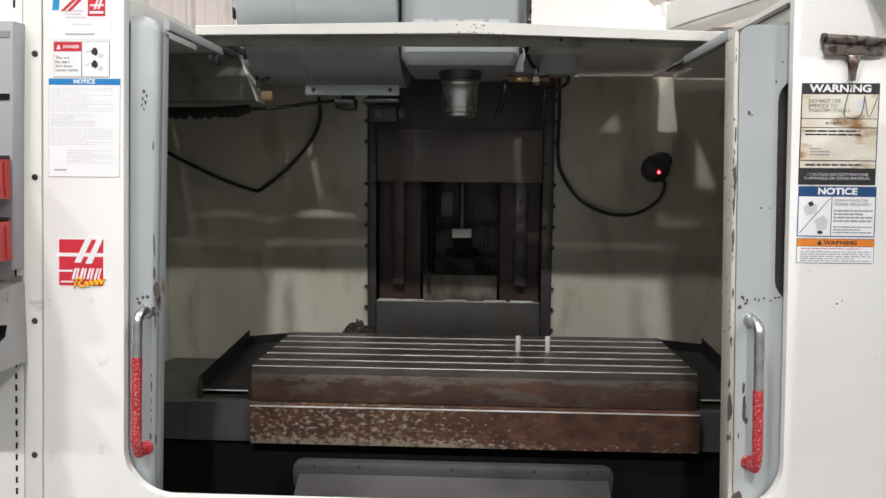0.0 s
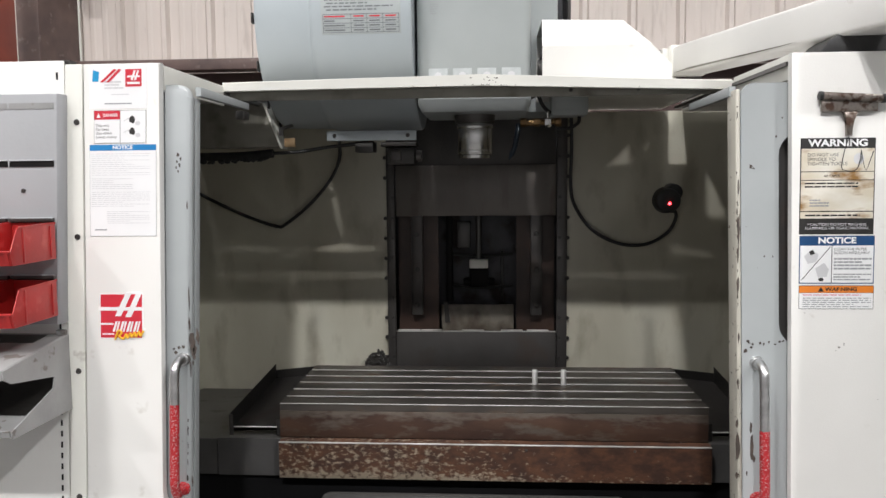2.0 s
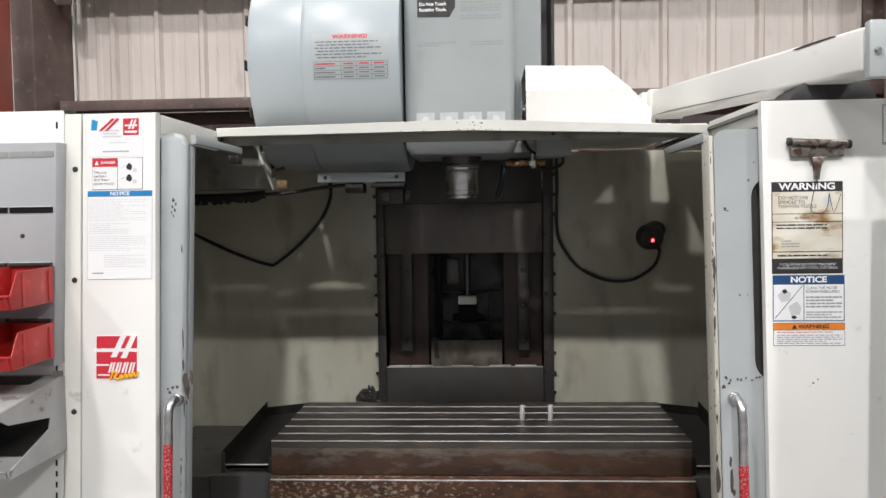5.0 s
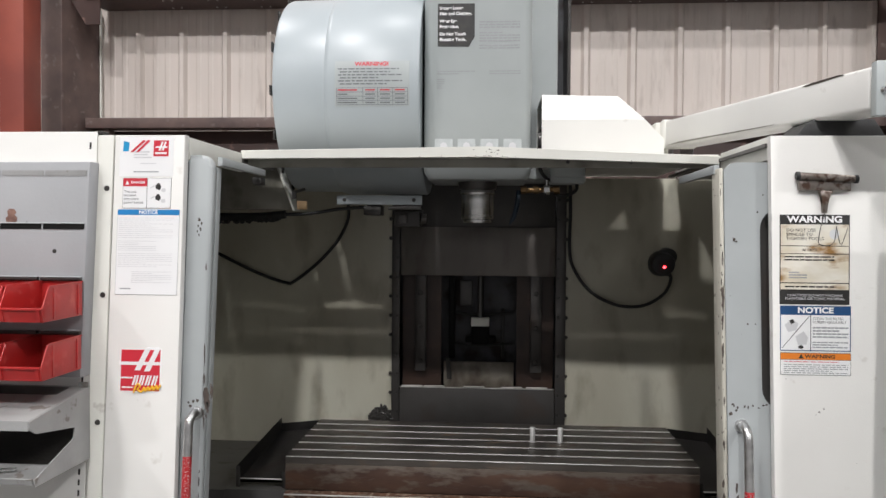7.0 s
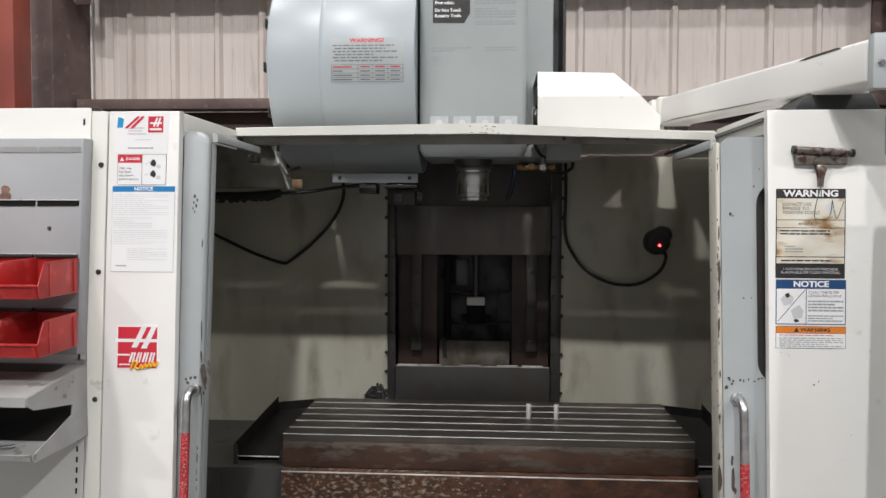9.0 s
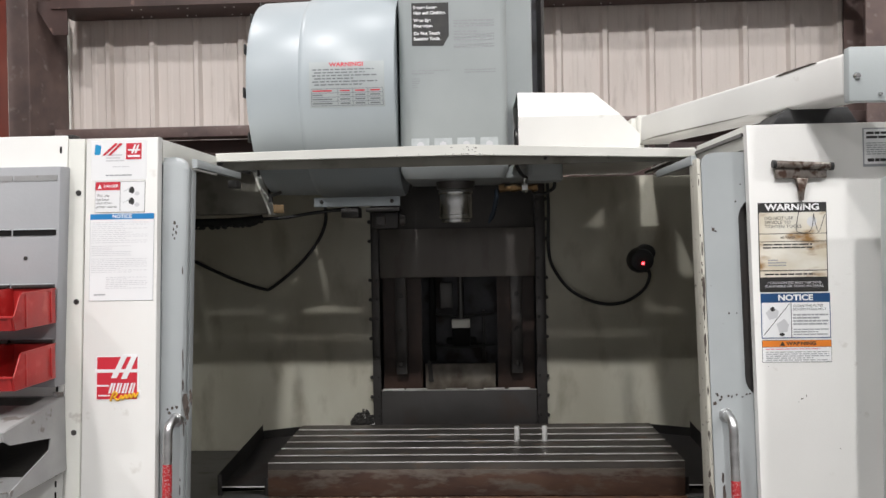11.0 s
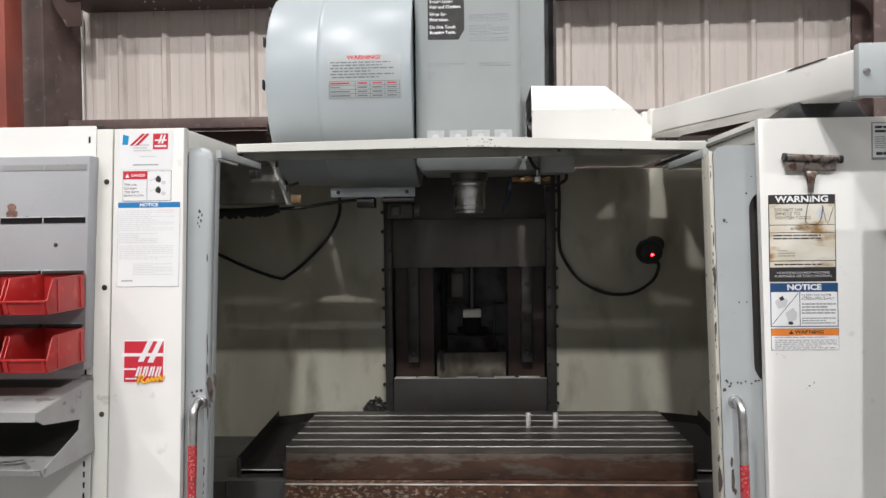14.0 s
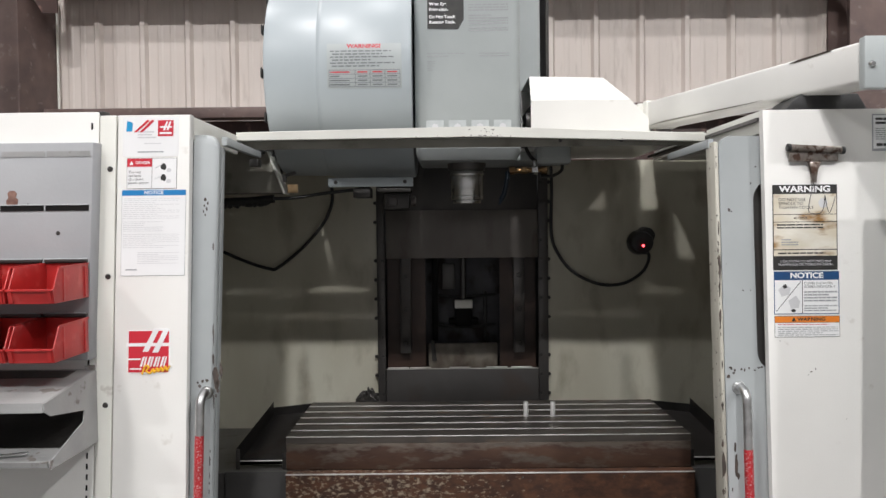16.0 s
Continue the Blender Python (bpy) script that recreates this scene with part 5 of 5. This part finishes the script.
solo("bent_offcut", tube([(-1.09, 1.40, 1.028), (-1.05, 1.405, 1.030), (-1.03, 1.41, 1.031)], 0.004, 8), BRIGHT, "bright steel rod offcut lying in the tray", "rod")


# ---- chipped paint ----
def chip(parent, x, z, w, h, y, seed):
    rnd = random.Random(seed)
    pts = [(x + w * math.cos(2 * math.pi * i / 11) * rnd.uniform(0.55, 1.15), z + h * math.sin(2 * math.pi * i / 11) * rnd.uniform(0.55, 1.15)) for i in range(11)]
    part("paint_chip", prism(pts, y - 0.0004, y + 0.0004), CHIP, parent, smooth=False)


rnd = random.Random(12)
left_chips = [(-0.668, 1.163, 0.008, 0.030), (-0.662, 1.145, 0.005, 0.012), (-0.700, 1.150, 0.004, 0.0045), (-0.712, 1.147, 0.003, 0.0035), (-0.673, 1.205, 0.003, 0.016), (-0.672, 1.265, 0.0015, 0.03),
              (-0.685, 1.595, 0.0035, 0.005), (-0.688, 1.58, 0.0025, 0.004), (-0.682, 1.572, 0.003, 0.006), (-0.686, 1.558, 0.002, 0.004), (-0.668, 1.48, 0.0015, 0.012), (-0.674, 1.10, 0.002, 0.02), (-0.680, 0.83, 0.002, 0.014)]
for i, (x, z, w, h) in enumerate(left_chips):
    chip(DL, x, z, w, h, 1.5995, i)
right_chips = [(0.594 + i * 0.0115 + rnd.uniform(-0.003, 0.003), 1.166 + rnd.uniform(-0.006, 0.006), rnd.uniform(0.002, 0.004), rnd.uniform(0.002, 0.0045)) for i in range(7)]
right_chips += [(0.587, 1.150, 0.005, 0.006), (0.588, 1.556, 0.004, 0.006), (0.594, 1.552, 0.003, 0.002), (0.600, 0.735, 0.012, 0.012), (0.605, 0.98, 0.0015, 0.008), (0.622, 1.36, 0.002, 0.003), (0.64, 1.62, 0.002, 0.003)]
for i, (x, z, w, h) in enumerate(right_chips):
    chip(DR, x, z, w, h, 1.5995, 40 + i)
for i, (x, z, w, h) in enumerate([(0.5745, 0.93, 0.006, 0.040), (0.572, 0.985, 0.004, 0.012), (0.575, 0.865, 0.004, 0.009), (0.566, 1.30, 0.003, 0.02), (0.565, 1.42, 0.003, 0.035), (0.562, 1.51, 0.002, 0.02), (0.572, 1.08, 0.003, 0.008), (0.571, 1.18, 0.002, 0.012)]):
    chip(DR, x, z, w, h, 1.5975, 70 + i)
for i, (x, z, w, h) in enumerate([(0.775, 1.165, 0.003, 0.002), (0.768, 1.158, 0.001, 0.001), (0.785, 1.172, 0.001, 0.003), (0.700, 1.24, 0.001, 0.001), (0.86, 1.05, 0.0012, 0.001)]):
    chip(ENC, x, z, w, h, Y0 - 0.0001, 90 + i)
for i, (x, z, w, h) in enumerate([(0.015, 1.806, 0.008, 0.006), (0.04, 1.803, 0.012, 0.007), (0.03, 1.797, 0.006, 0.003), (0.006, 1.800, 0.003, 0.006)]):
    chip(ENC, x, z, w * 0.3, h * 0.3, 1.9757, 110 + i)
# worn paint down the rounded inner edges of both doors
for i in range(46):
    z = rnd.choice((rnd.uniform(1.42, 1.515), rnd.uniform(1.10, 1.36), rnd.uniform(1.12, 1.20), rnd.uniform(0.80, 1.10)))
    chip(DL, -0.6535 + LEAN_L * (1.79 - z) + rnd.uniform(-0.002, 0.0005), z, rnd.uniform(0.0008, 0.0020), rnd.uniform(0.002, 0.011), 1.6010, 130 + i)
for i in range(30):
    z = rnd.uniform(1.25, 1.48) if i < 22 else rnd.uniform(0.80, 1.70)
    chip(DR, 0.5515 + LEAN_R * (1.79 - z) + rnd.uniform(-0.001, 0.002), z, rnd.uniform(0.0008, 0.0018), rnd.uniform(0.003, 0.012), 1.5985, 190 + i)
# knocked paint along the roof lip
for i in range(24):
    x = rnd.gauss(0.04, 0.04) if i % 4 else rnd.uniform(-0.6, 0.62)
    low = 1.784 + (0.006 * x / 0.709 if x < 0 else -0.022 * x / 0.659)
    z = low + rnd.choice((0.002, 0.003, 0.021, rnd.uniform(0.004, 0.02)))
    chip(ENC, x, z, rnd.uniform(0.0008, 0.003), rnd.uniform(0.0006, 0.0014), 1.9757, 230 + i)

# bare spots beside the right door's edge and low corners
for i, (x, z, w, h) in enumerate([(0.606, 0.935, 0.005, 0.034), (0.603, 0.975, 0.003, 0.012), (0.611, 0.905, 0.004, 0.010), (0.690, 0.790, 0.003, 0.014), (0.597, 0.870, 0.002, 0.006), (0.600, 1.158, 0.0035, 0.003), (0.592, 1.172, 0.004, 0.0025), (0.668, 1.172, 0.003, 0.003), (0.640, 1.36, 0.0015, 0.002), (0.652, 1.66, 0.002, 0.002)]):
    chip(DR, x, z, w, h, 1.5995, 300 + i)
for i, (x, z, w, h) in enumerate([(-0.655, 1.175, 0.004, 0.020), (-0.664, 1.128, 0.003, 0.008), (-0.668, 1.115, 0.002, 0.007), (-0.708, 1.138, 0.0045, 0.004), (-0.690, 1.152, 0.004, 0.0045), (-0.679, 1.586, 0.0025, 0.005), (-0.690, 1.566, 0.002, 0.003)]):
    chip(DL, x, z, w, h, 1.5995, 330 + i)
# scraped paint along the lower lip of the opening
for i in range(30):
    x = rnd.uniform(-0.50, 0.52)
    chip(ENC, x, 0.7095 - abs(rnd.gauss(0, 0.003)), rnd.uniform(0.002, 0.012), rnd.uniform(0.0008, 0.0022), Y0 - 0.0001, 360 + i)
